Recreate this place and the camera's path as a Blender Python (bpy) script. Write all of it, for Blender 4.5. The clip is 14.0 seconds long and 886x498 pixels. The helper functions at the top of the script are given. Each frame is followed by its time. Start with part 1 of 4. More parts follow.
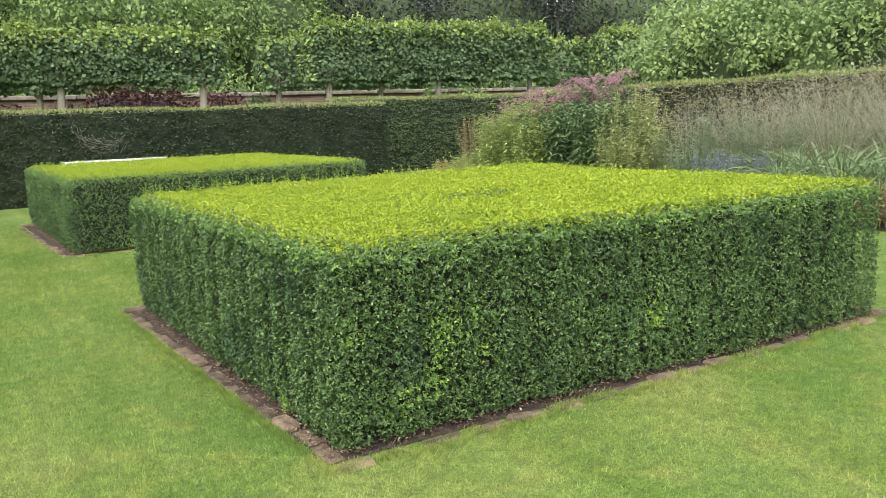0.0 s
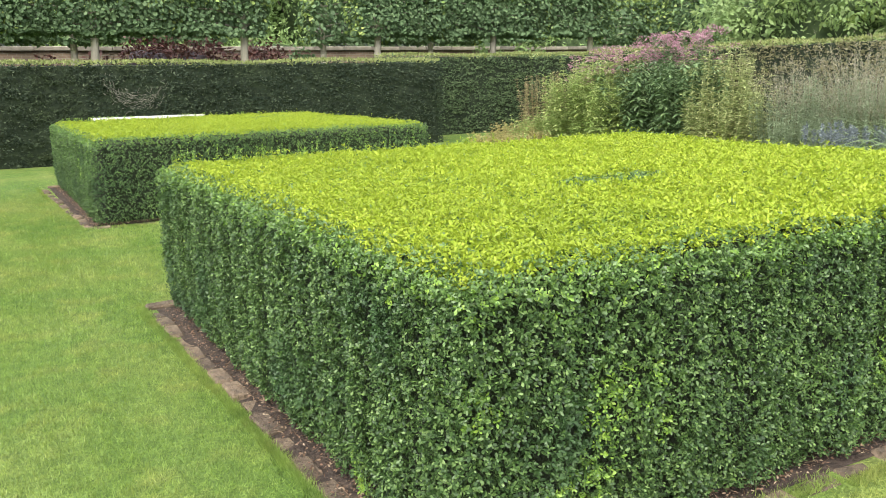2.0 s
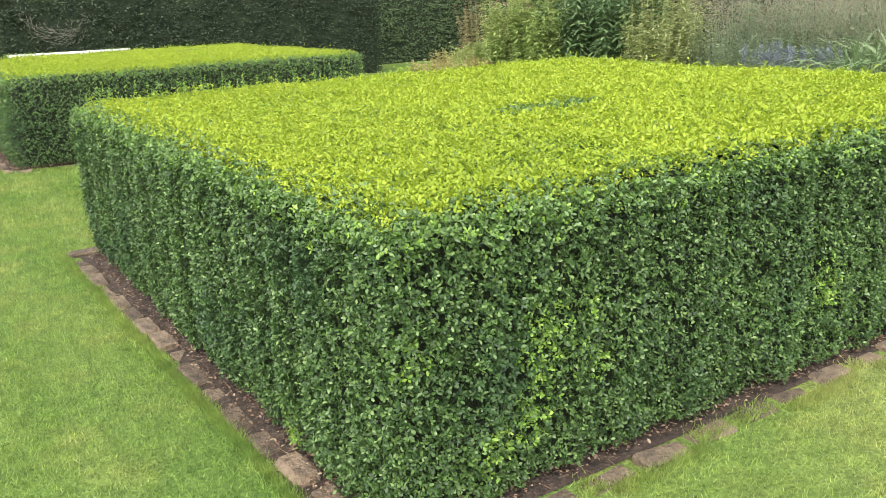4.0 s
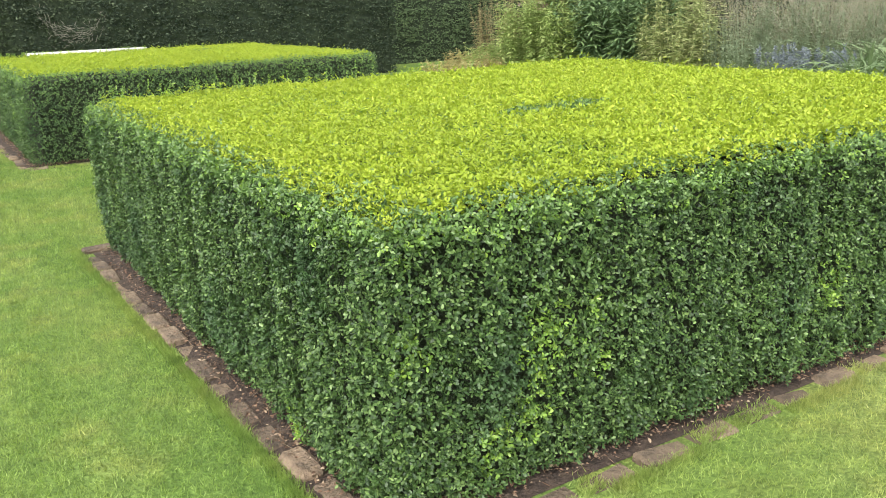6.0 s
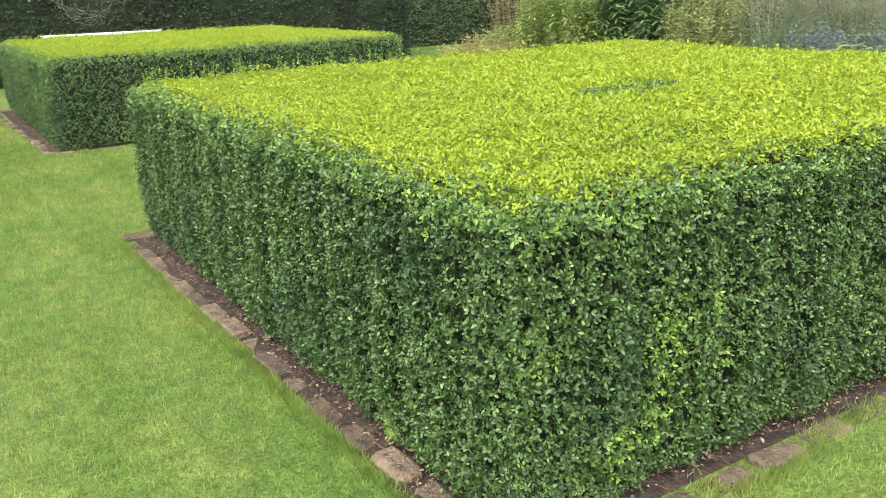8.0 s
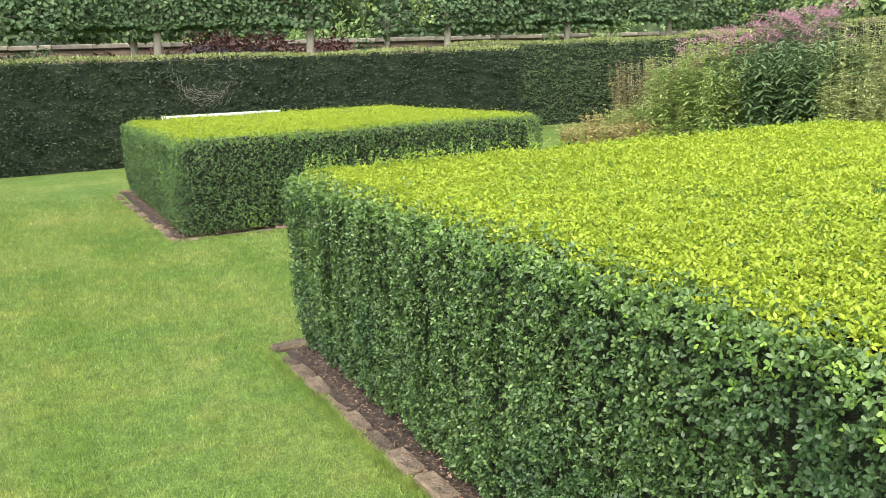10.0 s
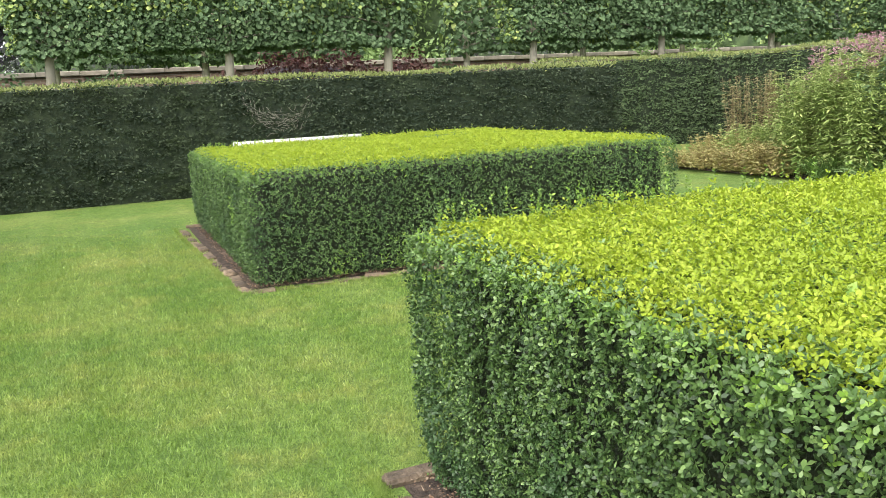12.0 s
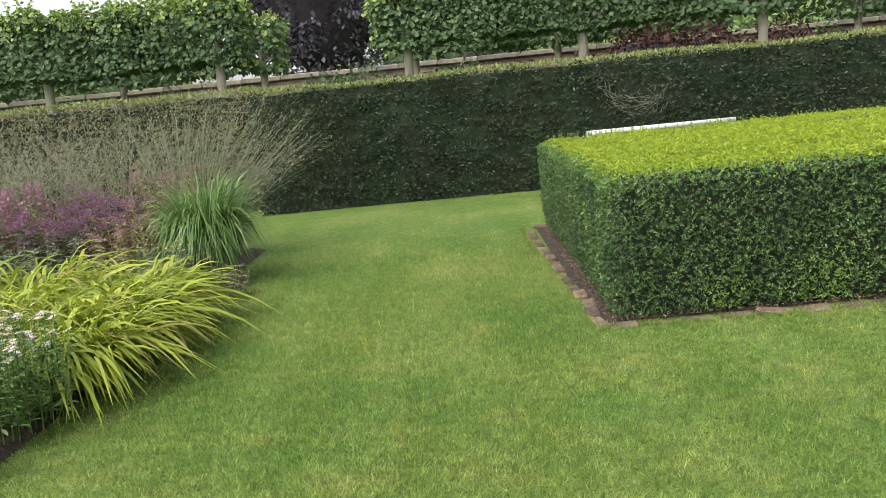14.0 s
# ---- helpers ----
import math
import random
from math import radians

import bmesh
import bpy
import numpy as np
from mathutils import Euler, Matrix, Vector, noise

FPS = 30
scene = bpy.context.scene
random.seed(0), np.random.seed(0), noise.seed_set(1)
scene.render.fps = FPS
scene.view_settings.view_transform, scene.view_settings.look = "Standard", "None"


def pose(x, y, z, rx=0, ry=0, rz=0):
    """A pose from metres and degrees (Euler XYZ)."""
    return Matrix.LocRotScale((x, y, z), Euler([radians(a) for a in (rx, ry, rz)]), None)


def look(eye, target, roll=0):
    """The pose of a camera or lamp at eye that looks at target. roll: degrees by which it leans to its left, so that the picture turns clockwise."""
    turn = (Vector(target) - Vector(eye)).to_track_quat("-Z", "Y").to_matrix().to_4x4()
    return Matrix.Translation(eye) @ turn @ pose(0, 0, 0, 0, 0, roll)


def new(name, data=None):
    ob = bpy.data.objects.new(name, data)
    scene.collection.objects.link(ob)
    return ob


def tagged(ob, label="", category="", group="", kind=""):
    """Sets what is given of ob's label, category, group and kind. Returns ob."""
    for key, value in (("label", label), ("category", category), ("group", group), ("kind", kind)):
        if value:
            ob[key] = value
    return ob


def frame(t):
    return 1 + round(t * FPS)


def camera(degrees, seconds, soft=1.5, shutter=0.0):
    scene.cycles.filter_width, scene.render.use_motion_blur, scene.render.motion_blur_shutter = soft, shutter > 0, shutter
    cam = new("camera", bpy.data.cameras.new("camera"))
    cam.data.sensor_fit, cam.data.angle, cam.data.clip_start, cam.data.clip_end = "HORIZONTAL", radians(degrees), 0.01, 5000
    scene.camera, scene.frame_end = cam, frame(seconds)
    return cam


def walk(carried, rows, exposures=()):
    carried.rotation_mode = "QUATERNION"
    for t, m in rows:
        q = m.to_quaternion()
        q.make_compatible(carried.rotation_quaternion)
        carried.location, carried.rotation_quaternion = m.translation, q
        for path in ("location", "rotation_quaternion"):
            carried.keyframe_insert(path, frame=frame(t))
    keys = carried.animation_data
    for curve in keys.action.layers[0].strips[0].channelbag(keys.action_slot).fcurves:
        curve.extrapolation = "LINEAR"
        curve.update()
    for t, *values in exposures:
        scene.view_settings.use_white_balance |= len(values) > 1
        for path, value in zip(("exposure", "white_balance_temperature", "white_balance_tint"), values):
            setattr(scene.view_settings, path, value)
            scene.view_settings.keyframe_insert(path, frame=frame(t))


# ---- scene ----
cam = camera(55.2, 14.0, soft=0.8)
PATH = [
    (0, (-1.299, -3.309, 1.441), (-0.262, -1.628, 1.13), -2.1),
    (0.5, (-1.215, -2.88, 1.435), (-0.227, -1.166, 1.145), -1.5),
    (1, (-1.046, -2.514, 1.425), (-0.079, -0.794, 1.1), -1.7),
    (1.5, (-0.946, -2.245, 1.434), (0.006, -0.526, 1.062), -0.9),
    (2, (-0.928, -1.948, 1.424), (0.027, -0.237, 1.025), -1.1),
    (2.5, (-0.869, -1.882, 1.427), (0.15, -0.219, 0.981), -1.8),
    (3, (-0.821, -1.873, 1.417), (0.218, -0.237, 0.922), -2.5),
    (3.5, (-0.812, -1.871, 1.408), (0.237, -0.256, 0.869), -2.0),
    (3.7, (-0.806, -1.857, 1.412), (0.237, -0.244, 0.855), -2.1),
    (6, (-0.785, -1.899, 1.414), (0.223, -0.264, 0.855), -2.0),
    (6.5, (-0.759, -1.914, 1.41), (0.246, -0.279, 0.849), -2.6),
    (7, (-0.738, -1.901, 1.406), (0.255, -0.263, 0.832), -3.9),
    (7.5, (-0.812, -1.832, 1.396), (0.168, -0.191, 0.808), -3.4),
    (8, (-0.972, -1.604, 1.395), (0.03, 0.023, 0.802), -2.0),
    (8.5, (-1.094, -1.454, 1.399), (-0.069, 0.182, 0.876), -0.5),
    (9, (-1.133, -1.162, 1.399), (-0.204, 0.554, 0.962), -1.9),
    (9.2, (-1.143, -1.068, 1.407), (-0.267, 0.678, 0.977), -2.9),
    (11.3, (-0.912, 0.369, 1.34), (-0.053, 2.133, 0.953), -1.9),
    (11.5, (-0.911, 0.513, 1.357), (-0.07, 2.291, 0.996), -2.2),
    (12, (-0.851, 0.835, 1.354), (-0.122, 2.663, 0.998), -3.1),
    (12.5, (-0.762, 1.198, 1.37), (-0.234, 3.095, 1.021), -3.7),
    (13, (-0.79, 1.51, 1.379), (-0.422, 3.444, 1.024), -3.4),
    (13.5, (-0.808, 1.812, 1.382), (-0.685, 3.774, 1.012), -4.4),
    (14, (-0.71, 2.138, 1.412), (-0.766, 4.108, 1.068), -5.6),
]
walk(cam, [(t, look(eye, target, roll)) for t, eye, target, roll in PATH], [(0, 1.28), (0.5, 1.25), (2, 1.5), (3, 1.52), (3.5, 1.48), (7.5, 1.47), (9, 1.52), (11.5, 1.52), (12.5, 1.41), (13, 1.49), (13.5, 1.49), (14, 1.06)])

# ---- world and light ----
SUN_EL, SUN_AZ = radians(50), radians(226)
world = bpy.data.worlds.new("overcast_sky")
scene.world = world
world.use_nodes = True
wn, wl = world.node_tree.nodes, world.node_tree.links
sky = wn.new("ShaderNodeTexSky")
sky.sky_type, sky.sun_disc, sky.sun_elevation, sky.sun_rotation = "NISHITA", False, SUN_EL, SUN_AZ
sky.dust_density, sky.air_density = 3.0, 1.0
whiten = wn.new("ShaderNodeHueSaturation")
whiten.inputs["Saturation"].default_value = 0.28
wl.new(sky.outputs[0], whiten.inputs["Color"])
wl.new(whiten.outputs[0], wn["Background"].inputs["Color"])
wn["Background"].inputs["Strength"].default_value = 0.15
sun_data = bpy.data.lights.new("sun", "SUN")
sun_data.energy, sun_data.angle, sun_data.color = 1.05, radians(60), (1.0, 0.96, 0.88)
sun = new("sun", sun_data)
sun.matrix_world = look((40 * math.sin(SUN_AZ) * math.cos(SUN_EL), 40 * math.cos(SUN_AZ) * math.cos(SUN_EL), 40 * math.sin(SUN_EL)), (0, 0, 0))

rng = np.random.default_rng(7)


# ---- materials ----
def material(name, rough=0.6):
    m = bpy.data.materials.new(name)
    m.use_nodes = True
    n, l = m.node_tree.nodes, m.node_tree.links
    n["Principled BSDF"].inputs["Roughness"].default_value = rough
    return m, n, l, n["Principled BSDF"]


def ramp(n, stops):
    r = n.new("ShaderNodeValToRGB")
    e = r.color_ramp.elements
    while len(e) < len(stops):
        e.new(0.5)
    for i, (at, c) in enumerate(stops):
        e[i].position, e[i].color = at, (*c, 1)
    return r


def noise_node(n, l, scale, detail=4, coord="Object", stretch=None):
    tc = n.new("ShaderNodeTexCoord")
    t = n.new("ShaderNodeTexNoise")
    t.inputs["Scale"].default_value, t.inputs["Detail"].default_value = scale, detail
    if stretch:
        mp = n.new("ShaderNodeMapping")
        mp.inputs["Scale"].default_value = stretch
        l.new(tc.outputs[coord], mp.inputs[0])
        l.new(mp.outputs[0], t.inputs[0])
    else:
        l.new(tc.outputs[coord], t.inputs[0])
    return t


def mixed(n, l, a, b, factor, kind="MIX"):
    m = n.new("ShaderNodeMix")
    m.data_type, m.blend_type = "RGBA", kind
    for sock, v in ((m.inputs[0], factor), (m.inputs[6], a), (m.inputs[7], b)):
        if hasattr(v, "links"):
            l.new(v, sock)
        elif isinstance(v, (int, float)):
            sock.default_value = v
        else:
            sock.default_value = (*v, 1)
    return m.outputs[2]


def leaf_material(name, stops, rough=0.45, through_light=0.25, patch=None, patch_scale=2.0, spec=0.5):
    """Leaves: a colour by leaf, a second one in patches, some light through the blade."""
    m, n, l, p = material(name, rough)
    geo = n.new("ShaderNodeNewGeometry")
    r = ramp(n, stops)
    l.new(geo.outputs["Random Per Island"], r.inputs[0])
    col = r.outputs[0]
    if patch:
        nz = noise_node(n, l, patch_scale, 3)
        lim = ramp(n, [(0.5, (0, 0, 0)), (0.68, (1, 1, 1))])
        l.new(nz.outputs[0], lim.inputs[0])
        col = mixed(n, l, col, patch, lim.outputs[0])
    l.new(col, p.inputs["Base Color"])
    p.inputs["Specular IOR Level"].default_value = spec
    tr = n.new("ShaderNodeBsdfTranslucent")
    l.new(col, tr.inputs[0])
    mx = n.new("ShaderNodeMixShader")
    mx.inputs[0].default_value = through_light
    l.new(p.outputs[0], mx.inputs[1])
    l.new(tr.outputs[0], mx.inputs[2])
    l.new(mx.outputs[0], n["Material Output"].inputs["Surface"])
    return m


def rough_material(name, stops, scale, rough=0.85, bump=0.4, bump_scale=None, by_object=0.0, stretch=None):
    """Earth, stone, bark: a colour ramp on noise, fine relief, and a shift from piece to piece."""
    m, n, l, p = material(name, rough)
    a = noise_node(n, l, scale, 6, stretch=stretch)
    r = ramp(n, stops)
    l.new(a.outputs[0], r.inputs[0])
    col = r.outputs[0]
    if by_object:
        info = n.new("ShaderNodeObjectInfo")
        tone = ramp(n, [(0.0, (0.45, 0.42, 0.4)), (0.5, (0.95, 0.9, 0.85)), (1.0, (1.25, 1.15, 1.05))])
        l.new(info.outputs["Random"], tone.inputs[0])
        col = mixed(n, l, col, tone.outputs[0], by_object, "MULTIPLY")
    l.new(col, p.inputs["Base Color"])
    b = noise_node(n, l, bump_scale or scale * 4, 8, stretch=stretch)
    bp = n.new("ShaderNodeBump")
    bp.inputs["Strength"].default_value, bp.inputs["Distance"].default_value = bump, 0.02
    l.new(b.outputs[0], bp.inputs["Height"])
    l.new(bp.outputs[0], p.inputs["Normal"])
    return m


def lawn_colour(n, l):
    """Patches of darker, paler and drier grass, alike for the turf and its blades."""
    big = noise_node(n, l, 0.75, 6)
    r = ramp(n, [(0.32, (0.110, 0.192, 0.043)), (0.47, (0.139, 0.218, 0.051)), (0.58, (0.165, 0.235, 0.060)), (0.7, (0.200, 0.252, 0.075))])
    l.new(big.outputs[0], r.inputs[0])
    dry = noise_node(n, l, 3.4, 6)
    rd = ramp(n, [(0.5, (0, 0, 0)), (0.76, (0.48, 0.48, 0.48))])
    l.new(dry.outputs[0], rd.inputs[0])
    cool = noise_node(n, l, 1.7, 4, stretch=(1.0, 0.5, 1.0))
    rc = ramp(n, [(0.4, (0.95, 0.97, 0.96)), (0.62, (1.05, 1.04, 1.08))])
    l.new(cool.outputs[0], rc.inputs[0])
    swath = noise_node(n, l, 1.0, 3, stretch=(2.6, 0.22, 1.0))
    rw = ramp(n, [(0.38, (0.88, 0.93, 0.86)), (0.62, (1.08, 1.06, 1.16))])
    l.new(swath.outputs[0], rw.inputs[0])
    tuft = noise_node(n, l, 13, 5)
    rt = ramp(n, [(0.36, (0.82, 0.84, 0.84)), (0.64, (1.16, 1.14, 1.12))])
    l.new(tuft.outputs[0], rt.inputs[0])
    base = mixed(n, l, mixed(n, l, r.outputs[0], (0.265, 0.275, 0.082), rd.outputs[0]), rc.outputs[0], 1.0, "MULTIPLY")
    base = mixed(n, l, base, rw.outputs[0], 1.0, "MULTIPLY")
    clod = noise_node(n, l, 34, 4)
    rk = ramp(n, [(0.34, (0.84, 0.87, 0.82)), (0.66, (1.15, 1.13, 1.12))])
    l.new(clod.outputs[0], rk.inputs[0])
    base = mixed(n, l, base, rk.outputs[0], 1.0, "MULTIPLY")
    return mixed(n, l, base, rt.outputs[0], 1.0, "MULTIPLY")


def lawn_material():
    m, n, l, p = material("mown_grass", 0.8)
    fine = noise_node(n, l, 70, 6)
    rf = ramp(n, [(0.32, (0.52, 0.55, 0.47)), (0.68, (1.18, 1.14, 1.05))])
    l.new(fine.outputs[0], rf.inputs[0])
    l.new(mixed(n, l, lawn_colour(n, l), rf.outputs[0], 1.0, "MULTIPLY"), p.inputs["Base Color"])
    p.inputs["Specular IOR Level"].default_value = 0.2
    bp = n.new("ShaderNodeBump")
    bp.inputs["Strength"].default_value, bp.inputs["Distance"].default_value = 0.6, 0.03
    l.new(fine.outputs[0], bp.inputs["Height"])
    l.new(bp.outputs[0], p.inputs["Normal"])
    return m


def blade_material():
    m, n, l, p = material("grass_blade", 0.5)
    geo = n.new("ShaderNodeNewGeometry")
    tone = ramp(n, [(0.0, (1.25, 1.18, 1.08)), (0.5, (1.64, 1.47, 1.46)), (0.88, (2.0, 1.74, 1.88)), (1.0, (2.6, 2.1, 2.9))])
    l.new(geo.outputs["Random Per Island"], tone.inputs[0])
    col = mixed(n, l, lawn_colour(n, l), tone.outputs[0], 1.0, "MULTIPLY")
    l.new(col, p.inputs["Base Color"])
    p.inputs["Specular IOR Level"].default_value = 0.3
    tr = n.new("ShaderNodeBsdfTranslucent")
    l.new(col, tr.inputs[0])
    mx = n.new("ShaderNodeMixShader")
    mx.inputs[0].default_value = 0.42
    l.new(p.outputs[0], mx.inputs[1])
    l.new(tr.outputs[0], mx.inputs[2])
    l.new(mx.outputs[0], n["Material Output"].inputs["Surface"])
    return m


def wall_material():
    m, n, l, p = material("old_brickwork", 0.9)
    tc = n.new("ShaderNodeTexCoord")
    mp = n.new("ShaderNodeMapping")
    mp.inputs["Rotation"].default_value = (radians(90), 0, 0)
    l.new(tc.outputs["Object"], mp.inputs[0])
    b = n.new("ShaderNodeTexBrick")
    b.inputs["Scale"].default_value = 1.0
    b.inputs["Brick Width"].default_value, b.inputs["Row Height"].default_value, b.inputs["Mortar Size"].default_value = 0.225, 0.075, 0.008
    b.inputs["Color1"].default_value, b.inputs["Color2"].default_value, b.inputs["Mortar"].default_value = (0.13, 0.09, 0.06, 1), (0.19, 0.14, 0.10, 1), (0.20, 0.18, 0.15, 1)
    l.new(mp.outputs[0], b.inputs[0])
    g = noise_node(n, l, 1.6, 6)
    rg = ramp(n, [(0.35, (0.6, 0.6, 0.55)), (0.65, (1.1, 1.05, 1.0))])
    l.new(g.outputs[0], rg.inputs[0])
    l.new(mixed(n, l, b.outputs[0], rg.outputs[0], 1.0, "MULTIPLY"), p.inputs["Base Color"])
    return m


M_LAWN = lawn_material()
M_BLADE = blade_material()
M_BOX = leaf_material("box_leaf", [(0.0, (0.024, 0.050, 0.015)), (0.45, (0.050, 0.098, 0.027)), (0.8, (0.098, 0.168, 0.048)), (1.0, (0.19, 0.285, 0.092))], 0.42, 0.12, (0.042, 0.086, 0.030), 2.2, spec=0.34)
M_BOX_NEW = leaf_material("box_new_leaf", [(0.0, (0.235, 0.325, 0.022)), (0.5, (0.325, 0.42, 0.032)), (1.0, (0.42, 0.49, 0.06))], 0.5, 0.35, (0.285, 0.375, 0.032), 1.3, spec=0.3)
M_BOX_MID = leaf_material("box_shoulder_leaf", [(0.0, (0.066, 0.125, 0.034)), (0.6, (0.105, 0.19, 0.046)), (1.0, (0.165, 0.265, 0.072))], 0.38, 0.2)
M_BOX_FRESH = leaf_material("box_fresh_leaf", [(0.0, (0.12, 0.225, 0.036)), (0.6, (0.195, 0.335, 0.046)), (1.0, (0.30, 0.43, 0.075))], 0.42, 0.25)
# near-black: the shade in the gaps between box leaves is in this colour
M_BOX_CORE = rough_material("box_inner_shade", [(0.3, (0.010, 0.017, 0.007)), (0.7, (0.024, 0.034, 0.012))], 30, 0.95, 0.8)
M_YEW = leaf_material("yew_sprig", [(0.0, (0.026, 0.040, 0.026)), (0.6, (0.042, 0.060, 0.037)), (0.9, (0.068, 0.090, 0.053)), (1.0, (0.115, 0.145, 0.088))], 0.8, 0.08, (0.056, 0.076, 0.034), 1.1, spec=0.15)
M_YEW_PALE = leaf_material("pale_yew_sprig", [(0.0, (0.072, 0.107, 0.055)), (0.6, (0.101, 0.146, 0.070)), (1.0, (0.150, 0.202, 0.099))], 0.85, 0.1, spec=0.12)
# yew lightened and browned: light and grass haze over the hedge, in its colour
M_YEW_BROWN = leaf_material("lit_brownish_yew_sprig", [(0.0, (0.14, 0.14, 0.075)), (0.6, (0.20, 0.195, 0.10)), (1.0, (0.28, 0.265, 0.145))], 0.85, 0.15, (0.225, 0.19, 0.11), 1.5, spec=0.12)
# pale light along the yew crest, put into the sprig colour
M_YEW_CREST = leaf_material("yew_lit_top_sprig", [(0.0, (0.17, 0.21, 0.065)), (1.0, (0.33, 0.37, 0.145))], 0.8, 0.2, spec=0.2)
# shade deep in the yew, painted as a very dark core colour
M_YEW_CORE = rough_material("yew_inner_shade", [(0.3, (0.010, 0.018, 0.008)), (0.7, (0.03, 0.045, 0.018))], 14, 0.95, 0.8)
M_TWIG = rough_material("bare_twig", [(0.3, (0.09, 0.09, 0.07)), (0.7, (0.19, 0.185, 0.145))], 8, 0.9)
M_SOIL = rough_material("bare_soil", [(0.3, (0.024, 0.017, 0.012)), (0.55, (0.056, 0.038, 0.027)), (0.75, (0.11, 0.08, 0.058))], 22, 0.95, 0.9, 60)
M_BRICK = rough_material("edging_brick", [(0.3, (0.085, 0.070, 0.050)), (0.48, (0.18, 0.138, 0.098)), (0.62, (0.245, 0.195, 0.138)), (0.8, (0.27, 0.25, 0.17))], 14, 0.95, 1.0, 55, 0.8)
M_LITTER = leaf_material("dry_leaf", [(0.0, (0.10, 0.06, 0.036)), (0.6, (0.2, 0.12, 0.075)), (1.0, (0.36, 0.28, 0.19))], 0.8, 0.1)
M_BARK = rough_material("pale_bark", [(0.3, (0.20, 0.18, 0.14)), (0.6, (0.36, 0.33, 0.26)), (0.8, (0.27, 0.29, 0.19))], 7, 0.9, 0.5, 30, stretch=(1, 1, 0.3))
M_DARK_BARK = rough_material("dark_bark", [(0.3, (0.05, 0.04, 0.03)), (0.7, (0.12, 0.10, 0.08))], 5, 0.95, 0.6, stretch=(1, 1, 0.3))
M_LIME = leaf_material("lime_tree_leaf", [(0.0, (0.077, 0.130, 0.060)), (0.6, (0.110, 0.177, 0.080)), (1.0, (0.174, 0.254, 0.115))], 0.6, 0.28, (0.098, 0.159, 0.070), 1.0, spec=0.25)
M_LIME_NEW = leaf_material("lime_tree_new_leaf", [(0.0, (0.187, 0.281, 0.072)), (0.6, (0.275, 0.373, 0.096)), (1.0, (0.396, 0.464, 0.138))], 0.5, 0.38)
M_WOOD_LEAF = leaf_material("woodland_leaf", [(0.0, (0.13, 0.205, 0.065)), (0.6, (0.185, 0.28, 0.088)), (1.0, (0.26, 0.36, 0.12))], 0.6, 0.3, (0.21, 0.31, 0.09), 0.35)
M_DARK_LEAF = leaf_material("conifer_leaf", [(0.0, (0.040, 0.050, 0.039)), (1.0, (0.070, 0.082, 0.064))], 0.8, 0.1, spec=0.2)
# shade inside green crowns, put into the colour of a filler shell
M_INNER = rough_material("inner_crown_shade", [(0.35, (0.040, 0.065, 0.028)), (0.65, (0.090, 0.135, 0.052))], 3, 0.95, 0.8)
M_COPPER = leaf_material("copper_beech_leaf", [(0.0, (0.058, 0.052, 0.068)), (0.7, (0.085, 0.076, 0.10)), (1.0, (0.13, 0.118, 0.15))], 0.6, 0.1, spec=0.3)
# the same painted shade for purple and red crowns
M_COPPER_INNER = rough_material("purple_crown_shade", [(0.35, (0.045, 0.036, 0.042)), (0.65, (0.080, 0.066, 0.075))], 3, 0.95, 0.8)
M_REDLEAF = leaf_material("dark_red_leaf", [(0.0, (0.04, 0.015, 0.012)), (1.0, (0.12, 0.045, 0.035))], 0.6, 0.2)
M_BIGLEAF = leaf_material("large_pale_leaf", [(0.0, (0.18, 0.27, 0.10)), (0.6, (0.24, 0.34, 0.13)), (1.0, (0.31, 0.40, 0.17))], 0.6, 0.35, (0.30, 0.40, 0.13), 0.8, spec=0.3)
M_COPING = rough_material("stone_coping", [(0.3, (0.15, 0.135, 0.11)), (0.55, (0.30, 0.275, 0.23)), (0.75, (0.42, 0.39, 0.33))], 3, 0.9, 0.4, by_object=0.6)
M_WALL = wall_material()
M_PAINT = rough_material("pale_weathered_paint", [(0.3, (0.62, 0.60, 0.55)), (0.7, (0.80, 0.78, 0.74))], 9, 0.6, 0.15)


# ---- mesh tools ----
def mesh_of(name, V, F, mat, smooth=False):
    me = bpy.data.meshes.new(name)
    V, F = np.asarray(V, np.float32), np.asarray(F, np.int32)
    k = F.shape[1]
    me.vertices.add(len(V))
    me.vertices.foreach_set("co", V.ravel())
    me.loops.add(F.size)
    me.loops.foreach_set("vertex_index", F.ravel())
    me.polygons.add(len(F))
    me.polygons.foreach_set("loop_start", np.arange(len(F), dtype=np.int32) * k)
    me.update(calc_edges=True)
    if smooth:
        me.polygons.foreach_set("use_smooth", np.ones(len(F), bool))
    me.materials.append(mat)
    return me


def piece(name, VF, mat, parent=None, label="", smooth=False, kind=""):
    """One mesh object from arrays, under a thing."""
    ob = new(name, mesh_of(name, *VF, mat, smooth))
    ob.parent = parent
    return tagged(ob, label, kind=kind)


def thing(name, label, category, at=(0, 0, 0), turn=0.0, group="", kind=""):
    e = new(name)
    e.empty_display_size = 0.2
    e.matrix_basis = pose(*at, 0, 0, turn)
    return tagged(e, label, category, group, kind)


def join(*parts):
    V, F, k = [], [], 0
    for v, f in parts:
        V.append(np.asarray(v, float)), F.append(np.asarray(f) + k)
        k += len(v)
    return np.concatenate(V), np.concatenate(F)


def unit(a):
    return a / np.maximum(np.linalg.norm(a, axis=-1, keepdims=True), 1e-9)


